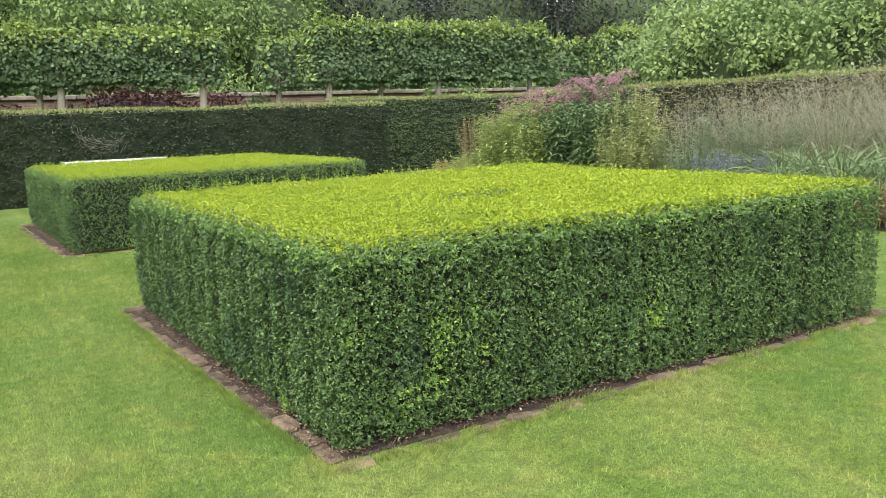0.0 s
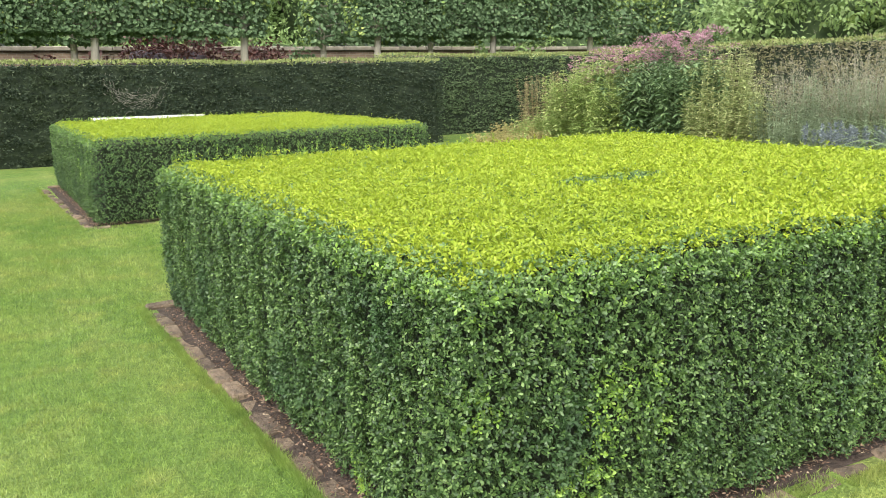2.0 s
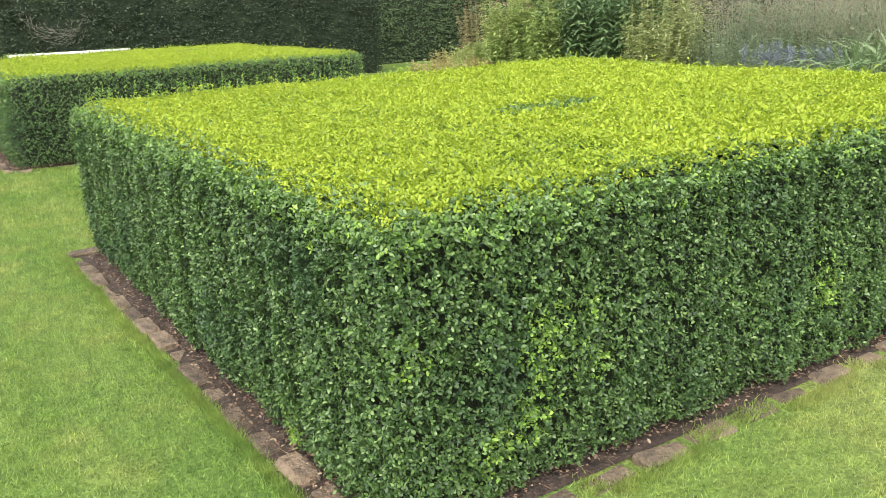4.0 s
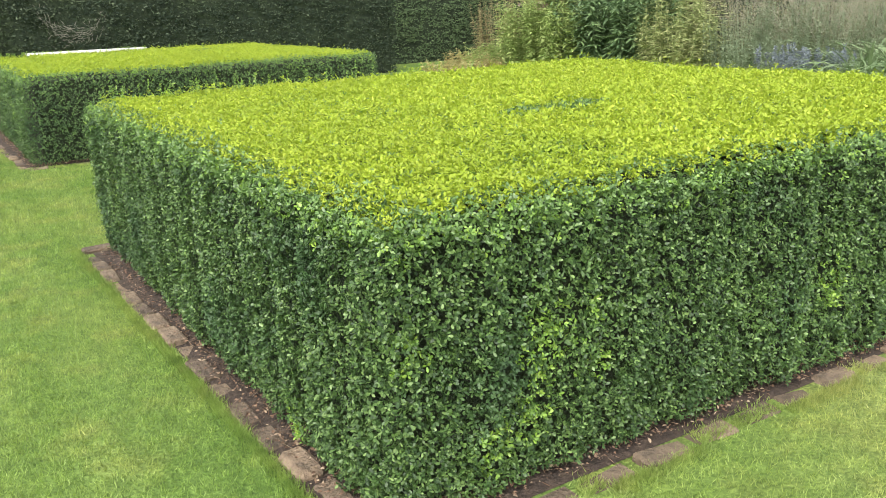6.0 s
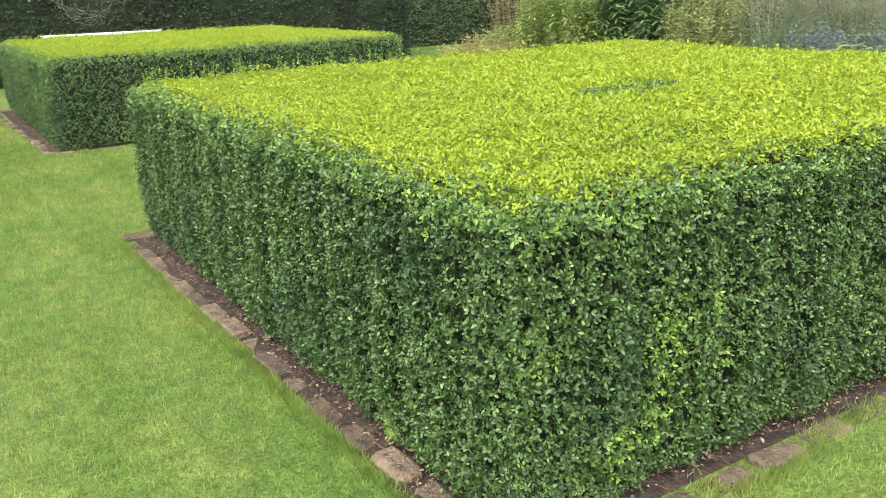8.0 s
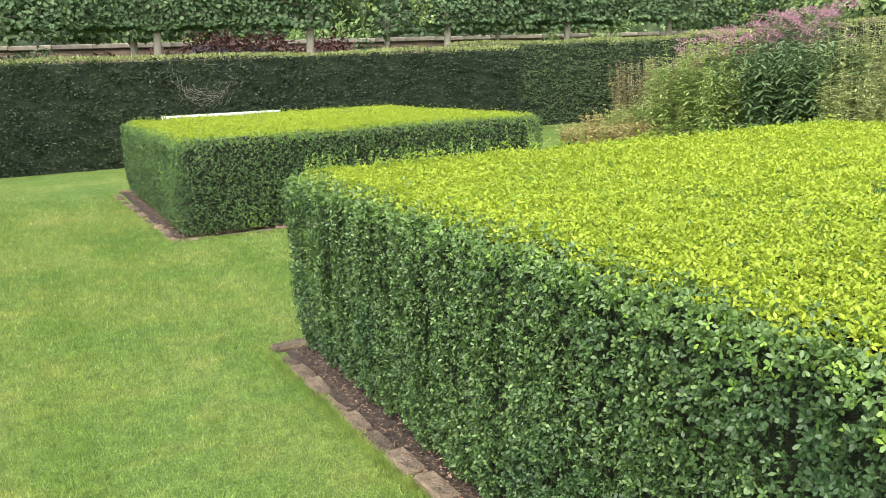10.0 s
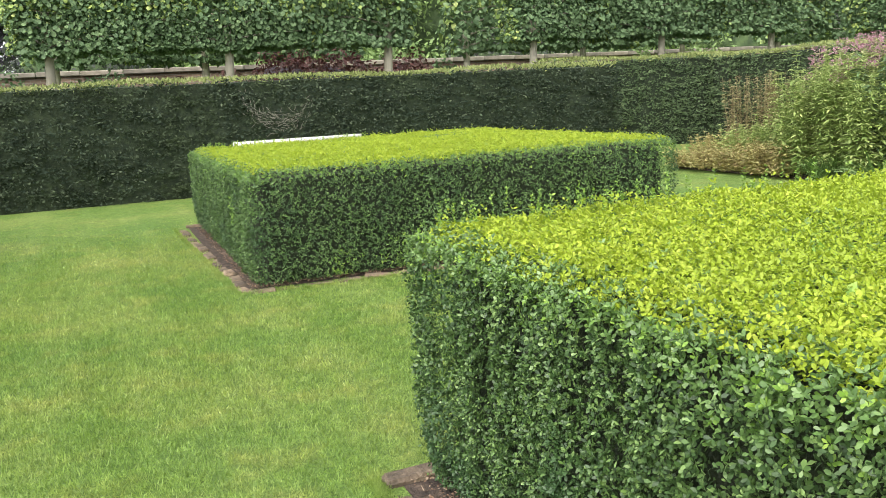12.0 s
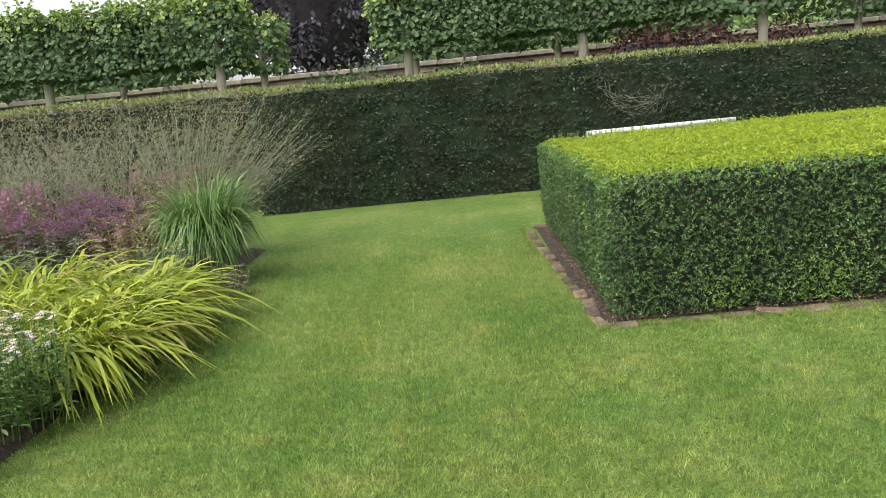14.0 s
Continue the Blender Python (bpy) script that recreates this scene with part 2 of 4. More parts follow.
def blades(P, D, N, L, W, fold=0.2, oval=True, blunt=False):
    """Leaves from base points, directions, face normals, lengths and widths: folded ovals, or plain lozenges."""
    D = unit(D)
    S = unit(np.cross(D, N))
    N = np.cross(S, D)
    L, W = np.broadcast_to(L, len(P))[:, None], np.broadcast_to(W, len(P))[:, None]
    i = np.arange(len(P))[:, None]
    if blunt:
        up = N * W * fold
        v = np.stack([P, P + D * L * 0.55 + S * W * 0.5 + up, P + D * L * 0.96 + S * W * 0.24, P + D * L * 0.96 - S * W * 0.24, P + D * L * 0.55 - S * W * 0.5 + up], 1)
        return v.reshape(-1, 3), i * 5 + [0, 1, 2, 3, 4]
    if oval:
        up = N * W * fold
        v = np.stack([P, P + D * L * 0.36 + S * W * 0.5 + up, P + D * L * 0.74 + S * W * 0.38 + up, P + D * L,
                      P + D * L * 0.74 - S * W * 0.38 + up, P + D * L * 0.36 - S * W * 0.5 + up], 1)
        return v.reshape(-1, 3), np.concatenate([i * 6 + [0, 1, 2, 3], i * 6 + [0, 3, 4, 5]])
    v = np.stack([P, P + D * L * 0.45 + S * W * 0.5, P + D * L, P + D * L * 0.45 - S * W * 0.5], 1)
    return v.reshape(-1, 3), i * 4 + [0, 1, 2, 3]


def rosettes(P, A, k, L, W, spread=0.85, oval=True, fold=0.2, blunt=False):
    """k leaves round a shoot at each point P with axis A."""
    n = len(P)
    A = unit(A)
    side = unit(np.cross(A, unit(rng.normal(size=(n, 3)))))
    other = np.cross(A, side)
    ang = rng.random((n, 1)) * 6.28 + np.arange(k)[None] * (6.28 / k) + rng.normal(size=(n, k)) * 0.35
    rad = np.cos(ang)[..., None] * side[:, None] + np.sin(ang)[..., None] * other[:, None]
    up = rng.uniform(0.1, 0.9, (n, k, 1))
    D = A[:, None] * up + rad * spread
    N = A[:, None] * 0.9 - rad * up * 0.8 + rng.normal(size=(n, k, 3)) * 0.15
    base = P[:, None] + A[:, None] * (rng.random((n, k, 1)) - 0.5) * L * 0.8
    size = rng.uniform(0.65, 1.15, n * k)
    return blades(base.reshape(-1, 3), D.reshape(-1, 3), N.reshape(-1, 3), L * size, W * size, fold, oval, blunt)


def tube(path, radii, sides=8):
    path = np.asarray(path, float)
    d = unit(np.gradient(path, axis=0))
    ref = np.where(np.abs(d[:, 2:]) > 0.9, [[1.0, 0, 0]], [[0, 0, 1.0]])
    a = unit(np.cross(d, ref))
    b = np.cross(d, a)
    th = np.arange(sides) / sides * 2 * np.pi
    r = np.broadcast_to(radii, len(path))[:, None, None]
    v = path[:, None] + r * (np.cos(th)[None, :, None] * a[:, None] + np.sin(th)[None, :, None] * b[:, None])
    f = [[i * sides + j, i * sides + (j + 1) % sides, (i + 1) * sides + (j + 1) % sides, (i + 1) * sides + j] for i in range(len(path) - 1) for j in range(sides)]
    return v.reshape(-1, 3), np.array(f)


def straps(P, heading, length, width, rise, droop, seg=5, twist=0.3, reach=0.35):
    """Arching strap leaves or stems: from P they rise and bend over towards their heading (radians)."""
    n = len(P)
    t = np.linspace(0, 1, seg + 1)[None, :, None]
    h = np.stack([np.cos(heading), np.sin(heading), 0 * heading], 1)[:, None]
    length, rise, droop = (np.broadcast_to(x, n)[:, None, None] for x in (length, rise, droop))
    out = np.cos(rise) * t + reach * droop * t ** 2
    up = np.sin(rise) * t - droop * t ** 2.2 * 0.6
    c = P[:, None] + length * (out * h + up * np.array([0, 0, 1.0]))
    s = np.cross(h, [0, 0, 1.0]) + rng.normal(size=(n, 1, 3)) * twist
    w = np.broadcast_to(width, n)[:, None, None] * np.array([0.7, 1, 1, 0.85, 0.6, 0.4, 0.3, 0.2])[None, np.linspace(0, 5 if seg > 4 else 4, seg + 1).astype(int), None]
    w = w * np.where(t > 0.99, 0.08, 1)
    v = np.stack([c - s * w / 2, c + s * w / 2], 2).reshape(-1, 3)
    i = np.arange(n)[:, None, None] * 2 * (seg + 1) + np.arange(seg)[None, :, None] * 2 + np.array([0, 1, 3, 2])[None, None]
    return v, i.reshape(-1, 4)


def wobble(P, scale=1.0, seed=0.0):
    """A smooth, slow unevenness in -1..1."""
    x, y, z = P[:, 0] * scale + seed, P[:, 1] * scale - seed, P[:, 2] * scale + 2 * seed
    return (np.sin(x * 2.1 + 1.3 * np.sin(y * 1.7)) + np.sin(y * 2.7 + z * 1.9 + 0.5) + np.sin(z * 3.3 + x * 1.1 + 2.0) + 0.6 * np.sin(5.1 * x + 4.3 * y + 3.9 * z)) / 3.6


def box_surface(n, lo, hi, radius, faces, uneven=0.02, seed=0.0, depth=0.05):
    """Points and normals on the faces of a rounded, slightly uneven box."""
    lo, hi = np.array(lo, float), np.array(hi, float)
    size = hi - lo
    table = {"-x": (0, 0), "+x": (0, 1), "-y": (1, 0), "+y": (1, 1), "-z": (2, 0), "+z": (2, 1)}
    area = np.array([np.prod(np.delete(size, table[f][0])) for f in faces])
    pick = rng.choice(len(faces), n, p=area / area.sum())
    P = lo + rng.random((n, 3)) * size
    for i, f in enumerate(faces):
        ax, hi_side = table[f]
        P[pick == i, ax] = hi[ax] if hi_side else lo[ax]
    inner = np.clip(P, lo + radius, hi - radius)
    bottom = P[:, 2] < lo[2] + radius
    inner[bottom, 2] = P[bottom, 2]
    N = unit(P - inner)
    P = inner + N * radius
    P = P + N * (wobble(P, 1.0, seed)[:, None] * uneven - rng.random((n, 1)) ** 2 * depth)
    return P, N


def box_core(lo, hi, radius, step=0.25):
    """A closed rounded box, finely divided."""
    lo, hi = np.array(lo, float), np.array(hi, float)
    V, F, k = [], [], 0
    for ax in range(3):
        u, w = (ax + 1) % 3, (ax + 2) % 3
        nu, nw = max(2, int((hi[u] - lo[u]) / step)), max(2, int((hi[w] - lo[w]) / step))
        for end in (0, 1):
            g = np.zeros((nu + 1, nw + 1, 3))
            g[..., ax] = hi[ax] if end else lo[ax]
            g[..., u] = np.linspace(lo[u], hi[u], nu + 1)[:, None]
            g[..., w] = np.linspace(lo[w], hi[w], nw + 1)[None]
            i = (np.arange(nu)[:, None] * (nw + 1) + np.arange(nw)[None]).ravel()[:, None]
            q = i + ([0, nw + 1, nw + 2, 1] if end else [0, 1, nw + 2, nw + 1])
            V.append(g.reshape(-1, 3)), F.append(q + k)
            k += g[..., 0].size
    V, F = np.concatenate(V), np.concatenate(F)
    inner = np.clip(V, lo + radius, hi - radius)
    inner[:, 2] = np.where(V[:, 2] < lo[2] + radius, V[:, 2], inner[:, 2])
    return inner + unit(V - inner) * radius + 0 * V, F


def brick_mesh(name, sx, sy, sz, mat, bevel=0.008):
    bm = bmesh.new()
    bmesh.ops.create_cube(bm, size=1.0, matrix=Matrix.Diagonal((sx, sy, sz, 1)))
    bmesh.ops.bevel(bm, geom=bm.edges[:], offset=bevel, segments=1, affect="EDGES")
    me = bpy.data.meshes.new(name)
    bm.to_mesh(me)
    bm.free()
    me.materials.append(mat)
    return me


def slab(lo, hi):
    lo, hi = np.array(lo, float), np.array(hi, float)
    c = np.array([[x, y, z] for x in (0, 1) for y in (0, 1) for z in (0, 1)])
    return lo + c * (hi - lo), np.array([[0, 1, 3, 2], [4, 6, 7, 5], [0, 4, 5, 1], [2, 3, 7, 6], [0, 2, 6, 4], [1, 5, 7, 3]])


# ---- ground ----
tagged(piece("ground", ([[-900, -900, 0], [900, -900, 0], [900, 900, 0], [-900, 900, 0]], [[0, 1, 2, 3]]), M_LAWN, label="mown green lawn with paler and drier patches"), category="lawn", kind="structure")


def soil_bed(name, x0, x1, y0, y1, label, top=0.02):
    nx, ny = max(2, int((x1 - x0) / 0.09)), max(2, int((y1 - y0) / 0.09))
    nx, ny = min(nx, 90), min(ny, 120)
    X, Y = np.meshgrid(np.linspace(x0, x1, nx + 1), np.linspace(y0, y1, ny + 1), indexing="ij")
    Z = top + rng.random(X.shape) * 0.018
    Z[0], Z[-1], Z[:, 0], Z[:, -1] = 0.004, 0.004, 0.004, 0.004
    i = (np.arange(nx)[:, None] * (ny + 1) + np.arange(ny)[None]).ravel()[:, None]
    return tagged(piece(name, (np.stack([X, Y, Z], -1).reshape(-1, 3), i + [0, ny + 1, ny + 2, 1]), M_SOIL, label=label, smooth=True), category="soil bed", kind="structure")


A_BRICK, B_BRICK = (-0.045, 4.22, -0.235, 3.61), (0.0, 4.10, 6.96, 11.05)
# centre lines of the edging where it is seen: from its south to its north end, and from west to east
A_WEST, A_SOUTH, B_WEST, B_SOUTH = (0.078, -0.010), (-0.216, -0.130), (0.052, -0.062), (7.02, 7.02)
A_BOX, B_BOX = ((0.105, -0.135, 0.03), (4.08, 3.60, 0.92)), ((0.135, 7.06, 0.03), (3.95, 11.15, 0.90))
soil_bed("soil_strip_1", A_BRICK[0] + 0.06, A_BRICK[1] - 0.08, A_BRICK[2] + 0.08, A_BRICK[3] - 0.08, "dark bare soil under the clipped hedge", 0.0)
soil_bed("soil_strip_2", B_BRICK[0] + 0.03, B_BRICK[1] - 0.08, B_BOX[0][1] + 0.04, B_BRICK[3] - 0.08, "dark bare soil under the clipped hedge", 0.0)
LEFT_BED, RIGHT_BED = (-7.0, -2.88, 4.8, 11.2), (7.76, 11.9, -0.3, 12.2)
soil_bed("planting_bed_1", *LEFT_BED, "dark soil bed of mixed border plants", 0.03)
soil_bed("planting_bed_2", *RIGHT_BED, "dark soil bed of mixed border plants", 0.03)


# ---- clipped box hedges ----
def near_any(P, spots):
    hit = np.zeros(len(P), bool)
    for x, y, z, r in spots:
        hit |= np.linalg.norm((P - [x, y, z]) * [1, 1, 0.8], axis=1) < r * rng.uniform(0.4, 1.15, len(P))
    return hit


def leafy(P, N, k, leaf, oval, up, wild):
    """k leaves about each point of a clipped face, turned mostly outwards and upwards."""
    A = N * 0.8 + [0, 0, up] + rng.normal(size=P.shape) * wild
    return rosettes(P, A, k, leaf, leaf * 0.52, 0.9, False, 0.15, oval)


def box_hedge(label, lo, hi, density, k, leaf, oval, seed, spots, hollow):
    h = thing("box_hedge", label, "hedge", ((lo[0] + hi[0]) / 2, (lo[1] + hi[1]) / 2, 0), group="clipped box hedges")
    o = np.array(h.location)
    lo, hi = np.array(lo) - o, np.array(hi) - o
    # closed core in place of twigs, painted as dark as the shaded gaps
    piece("shade_core", box_core(lo + [0.085, 0.085, 0], hi - [0.085, 0.085, 0.06], 0.12), M_BOX_CORE, h, "closed core in place of inner twigs, near-black for shade between leaves")
    high = hi[2] - lo[2]
    faces = [box_surface(int(w * high * d), lo, hi, 0.10, [f], 0.022, seed, 0.06) for f, w, d in (("-x", hi[1] - lo[1], density), ("-y", hi[0] - lo[0], density), ("+x", hi[1] - lo[1], density * (0.12 if oval else 0.35)), ("+y", hi[0] - lo[0], density * 0.15))]
    P, N = (np.concatenate(a) for a in zip(*faces))
    run = P[:, :1] * N[:, 1:2] - P[:, 1:2] * N[:, :1]
    flute = np.sin(run * 19 + seed + 1.6 * np.sin(run * 5.3)) + 0.7 * np.sin(run * 37 + P[:, 2:] * 3 + 2) + 0.8 * wobble(P, 7.0, seed)[:, None]
    P = P + N * [1, 1, 0] * flute * (0.011 if oval else 0.008)
    foot = np.clip(1 - (P[:, 2] - lo[2]) / 0.16, 0, 1)[:, None]
    P = P - N * foot * 0.03 * [1, 1, 0]
    r = rng.random(len(P))
    bright = near_any(P, [(x - o[0], y - o[1], z, q) for x, y, z, q in spots])
    fresh = bright & (r < 0.55)
    fresh |= (P[:, 2] > hi[2] - 0.03 - 0.15 * rng.random(len(P)) ** 1.5) & (rng.random(len(P)) < 0.28)
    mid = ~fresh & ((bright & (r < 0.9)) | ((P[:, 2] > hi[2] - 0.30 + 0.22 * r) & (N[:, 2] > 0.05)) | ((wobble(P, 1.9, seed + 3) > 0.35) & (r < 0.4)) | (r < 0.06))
    piece("foliage", leafy(P[~fresh & ~mid], N[~fresh & ~mid], k, leaf, oval, 0.4, 0.5), M_BOX, h, "small glossy dark green leaves", kind="stuff")
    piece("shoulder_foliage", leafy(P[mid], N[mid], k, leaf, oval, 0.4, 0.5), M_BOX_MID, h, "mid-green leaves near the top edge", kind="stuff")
    piece("fresh_patch_foliage", leafy(P[fresh], N[fresh], k, leaf, oval, 0.4, 0.5), M_BOX_FRESH, h, "lighter green patches of young leaves", kind="stuff")
    wide, deep = hi[0] - lo[0], hi[1] - lo[1]
    strip = min(1.2, wide) if oval else 0.6
    Q1, N1 = box_surface(int(strip * deep * density * (1.35 if oval else 0.8)), lo, [lo[0] + strip + 0.13, hi[1], hi[2]], 0.13, ["+z"], 0.016, seed + 1, 0.04)
    Q2, N2 = box_surface(int((wide - strip + 0.3) * deep * density * (0.66 if oval else 0.72)), [lo[0] + strip - 0.43, lo[1], lo[2]], hi, 0.13, ["+z"], 0.016, seed + 1, 0.035)
    low1, low2 = Q1[:, 0] < lo[0] + strip - 0.45 * rng.random(len(Q1)), Q2[:, 0] >= lo[0] + strip - 0.3 * rng.random(len(Q2))
    Q, NQ = np.concatenate([Q1[low1], Q2[low2]]), np.concatenate([N1[low1], N2[low2]])
    edge = np.minimum(np.minimum(Q[:, 0] - lo[0], hi[0] - Q[:, 0]), np.minimum(Q[:, 1] - lo[1], hi[1] - Q[:, 1]))
    Q[:, 2] += 0.012 * wobble(Q, 6.0, seed)
    gap = np.linalg.norm((Q[:, :2] - np.array(hollow)) * [0.75, 1.7], axis=1) < 0.28 + 0.12 * wobble(Q, 3, 1)
    Q[gap, 2] -= 0.010
    tall = (rng.random(len(Q)) < 0.03) | ((Q[:, 1] > hi[1] - 0.25) & (wobble(Q, 3.5, seed) > 0.1) & (rng.random(len(Q)) < 0.10))
    Q[tall, 2] += rng.uniform(0.015, 0.05, tall.sum())
    rq = rng.random(len(Q))
    old = (gap & (rq < 0.8)) | (edge < 0.16 * rq ** 1.5) | (rq < 0.012)
    close = ~old & (Q[:, 0] < lo[0] + 1.2) & oval
    V = leafy(Q[~old & ~close], NQ[~old & ~close], 3, leaf * (1.36 if oval else 1.15), False, 0.5, 0.7)
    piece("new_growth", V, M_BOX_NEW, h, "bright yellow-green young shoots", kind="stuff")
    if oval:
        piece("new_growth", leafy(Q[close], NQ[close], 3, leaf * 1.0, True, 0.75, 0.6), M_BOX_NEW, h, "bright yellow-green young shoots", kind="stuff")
    n_u = int(wide * deep * (3000 if oval else 1200))
    U = np.stack([rng.uniform(lo[0] + 0.16, hi[0] - 0.16, n_u), rng.uniform(lo[1] + 0.16, hi[1] - 0.16, n_u), hi[2] - rng.uniform(0.03, 0.05, n_u)], 1)
    piece("lower_top_foliage", blades(U, rng.normal(size=U.shape) * [1, 1, 0.25], rng.normal(size=U.shape) * 0.3 + [0, 0, 1], 0.034, 0.026, oval=False), M_BOX_FRESH, h, "leaves under the young shoots", kind="stuff")
    n_s = 60
    S = np.stack([rng.uniform(lo[0] + 0.05, hi[0] - 0.3, n_s) ** 1, hi[1] - rng.uniform(0.03, 0.22, n_s), np.full(n_s, hi[2])], 1)
    S[: n_s // 2, 0] = lo[0] + rng.uniform(0.1, 1.9, n_s // 2)
    S = np.repeat(S, 6, 0) + np.tile(np.linspace(-0.01, 1.0, 6), n_s)[:, None] * np.repeat(rng.uniform(0.035, 0.10 if oval else 0.05, n_s), 6)[:, None] * [0.1, 0.1, 1]
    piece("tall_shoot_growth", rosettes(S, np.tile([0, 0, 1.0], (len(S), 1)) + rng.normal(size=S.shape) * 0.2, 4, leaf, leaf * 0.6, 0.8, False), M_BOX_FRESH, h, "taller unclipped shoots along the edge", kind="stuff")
    piece("old_top_foliage", leafy(Q[old], NQ[old], k, leaf, oval, 0.5, 0.6), M_BOX_MID, h, "grey-green older leaves in thin spots", kind="stuff")
    return h


A_FRESH = [(0.66, -0.14, 0.47, 0.11), (0.83, -0.14, 0.54, 0.06), (0.46, -0.14, 0.19, 0.09), (0.85, -0.14, 0.35, 0.06), (0.6, -0.14, 0.26, 0.08), (0.11, 0.56, 0.08, 0.10), (0.2, -0.1, 0.55, 0.07), (2.0, -0.14, 0.35, 0.10)]
B_FRESH = [(1.45, 7.2, 0.14, 0.22), (2.25, 7.2, 0.18, 0.25), (0.8, 7.2, 0.13, 0.18), (1.9, 7.2, 0.3, 0.14), (1.25, 7.2, 0.12, 0.18), (0.2, 8.0, 0.5, 0.15)]
box_hedge("square clipped box hedge, dark sides and lime-green top, beside the walk", *A_BOX, 7000, 4, 0.0162, True, 0.0, A_FRESH, (-0.33, -0.45))
box_hedge("square clipped box hedge, lime-green top, farther along the lawn", *B_BOX, 3300, 4, 0.0188, False, 5.0, B_FRESH, (0.9, 0.9))


# ---- yew hedges ----
def yew_hedge(name, label, lo, hi, faces, seed, scar=None, density=1450, leaf=None):
    h = thing(name, label, "hedge", ((lo[0] + hi[0]) / 2, (lo[1] + hi[1]) / 2, 0), group="tall yew hedges")
    o = np.array(h.location)
    lo, hi = np.array(lo) - o, np.array(hi) - o
    # solid core whose dark colour gives the shade between the sprigs
    piece("shade_core", box_core(lo + [0.06, 0.06, 0], hi - [0.06, 0.06, 0.06], 0.08, 0.5), M_YEW_CORE, h, "closed core in place of inner twigs, hedge shade put in its dark colour")
    size = hi - lo
    dims = {"x": size[1] * size[2], "y": size[0] * size[2]}
    P, N = box_surface(int(sum(dims[f[1]] for f in faces) * density / 8), lo, hi, 0.1, faces, 0.05, seed, 0.08)
    P, N = np.repeat(P, 8, 0), np.repeat(N, 8, 0)
    side = np.cross(N, [0, 0, 1.0])
    P = P + side * rng.normal(0, 0.07, (len(P), 1)) + N * rng.normal(0, 0.012, (len(P), 1)) + [0, 0, 1.0] * rng.normal(0, 0.014, (len(P), 1))
    P = P + N * [1, 1, 0] * (0.035 * wobble(P * [1, 1, 2.2], 2.6, seed)[:, None])
    P[:, 2] = np.clip(P[:, 2], lo[2], hi[2])
    if scar is not None:
        d = (P[:, [0, 2]] - (np.array(scar) - o)[[0, 2]]) / [0.55, 0.26]
        r = np.hypot(d[:, 0], d[:, 1])
        keep = (r > 1.0) | (rng.random(len(P)) < 0.6)
        P, N = P[keep], N[keep]
    crest = (N[:, 2] > 0.45) & (rng.random(len(P)) < 0.8)
    crest_P, crest_N = P[crest], N[crest]
    P, N = P[~crest], N[~crest]
    D = N * 0.55 + rng.normal(size=P.shape) * [0.65, 0.65, 0.35]
    size_l = rng.uniform(0.04, 0.08, len(P))
    piece("foliage", blades(P, D, N + rng.normal(size=P.shape) * 0.5, size_l, size_l * 0.42, oval=False), leaf or M_YEW, h, "dense dark yew sprigs" if leaf is None else "dense clipped sprigs", kind="stuff")
    # top and rounded edge take the paler, lit-looking sprig colour
    Q, NQ = box_surface(int(size[0] * size[1] * density * 0.3), lo, hi, 0.1, ["+z"], 0.05, seed, 0.03)
    Q, NQ = np.concatenate([Q, crest_P]), np.concatenate([NQ, crest_N])
    piece("sprig_top", blades(Q, NQ + rng.normal(size=Q.shape) * 0.8, rng.normal(size=Q.shape), 0.07, 0.022, oval=False), M_YEW_CREST, h, "sprigs along the top, paler for the light they catch", kind="stuff")
    return h, o


SCAR = (1.90, 14.40, 1.22)
yew, yo = yew_hedge("yew_hedge", "long tall dark yew hedge with a bare patch", (-3.6, 14.40, 0.0), (8.25, 15.3, 1.80), ["-y", "+x", "-x"], 1.0, SCAR)
n = 210
a = rng.normal(0, 0.7, n)
c = np.array(SCAR) - yo + np.stack([0.5 * np.sin(a) * 1.1, 0 * a, 0.30 - 0.42 * np.cos(a) + rng.normal(0, 0.09, n)], 1)
d = np.stack([np.cos(a) + rng.normal(0, 0.5, n), rng.normal(-0.1, 0.2, n), np.sin(a) + rng.normal(0, 0.5, n)], 1)
piece("bare_patch", blades(c - unit(d) * 0.1 + [0, -0.06, 0], d, np.tile([0, -1.0, 0], (n, 1)), rng.uniform(0.05, 0.15, n), 0.008, oval=False), M_TWIG, yew, "grey bare twigs showing through", kind="stuff")
yew_hedge("yew_hedge", "tall dark yew hedge set back behind the first", (8.0, 16.5, 0.0), (13.0, 17.4, 1.96), ["-y", "-x"], 2.0, leaf=M_YEW_PALE)
yew_hedge("yew_hedge", "tall yew hedge behind the grasses of the border", (12.0, -6.0, 0.0), (12.9, 10.2, 1.93), ["-x"], 3.0, density=1200, leaf=M_YEW_BROWN)
yew_hedge("yew_hedge", "tall green stretch of yew hedge behind the pink flowers", (12.0, 10.2, 0.0), (12.9, 16.5, 1.93), ["-x"], 3.0, density=1300, leaf=M_YEW_PALE)
yew_hedge("yew_hedge", "tall yew hedge behind the airy grasses, light and haze in its brownish colour", (-10.5, 15.2, 0.0), (-3.7, 16.1, 1.86), ["-y"], 4.0, leaf=M_YEW_BROWN)


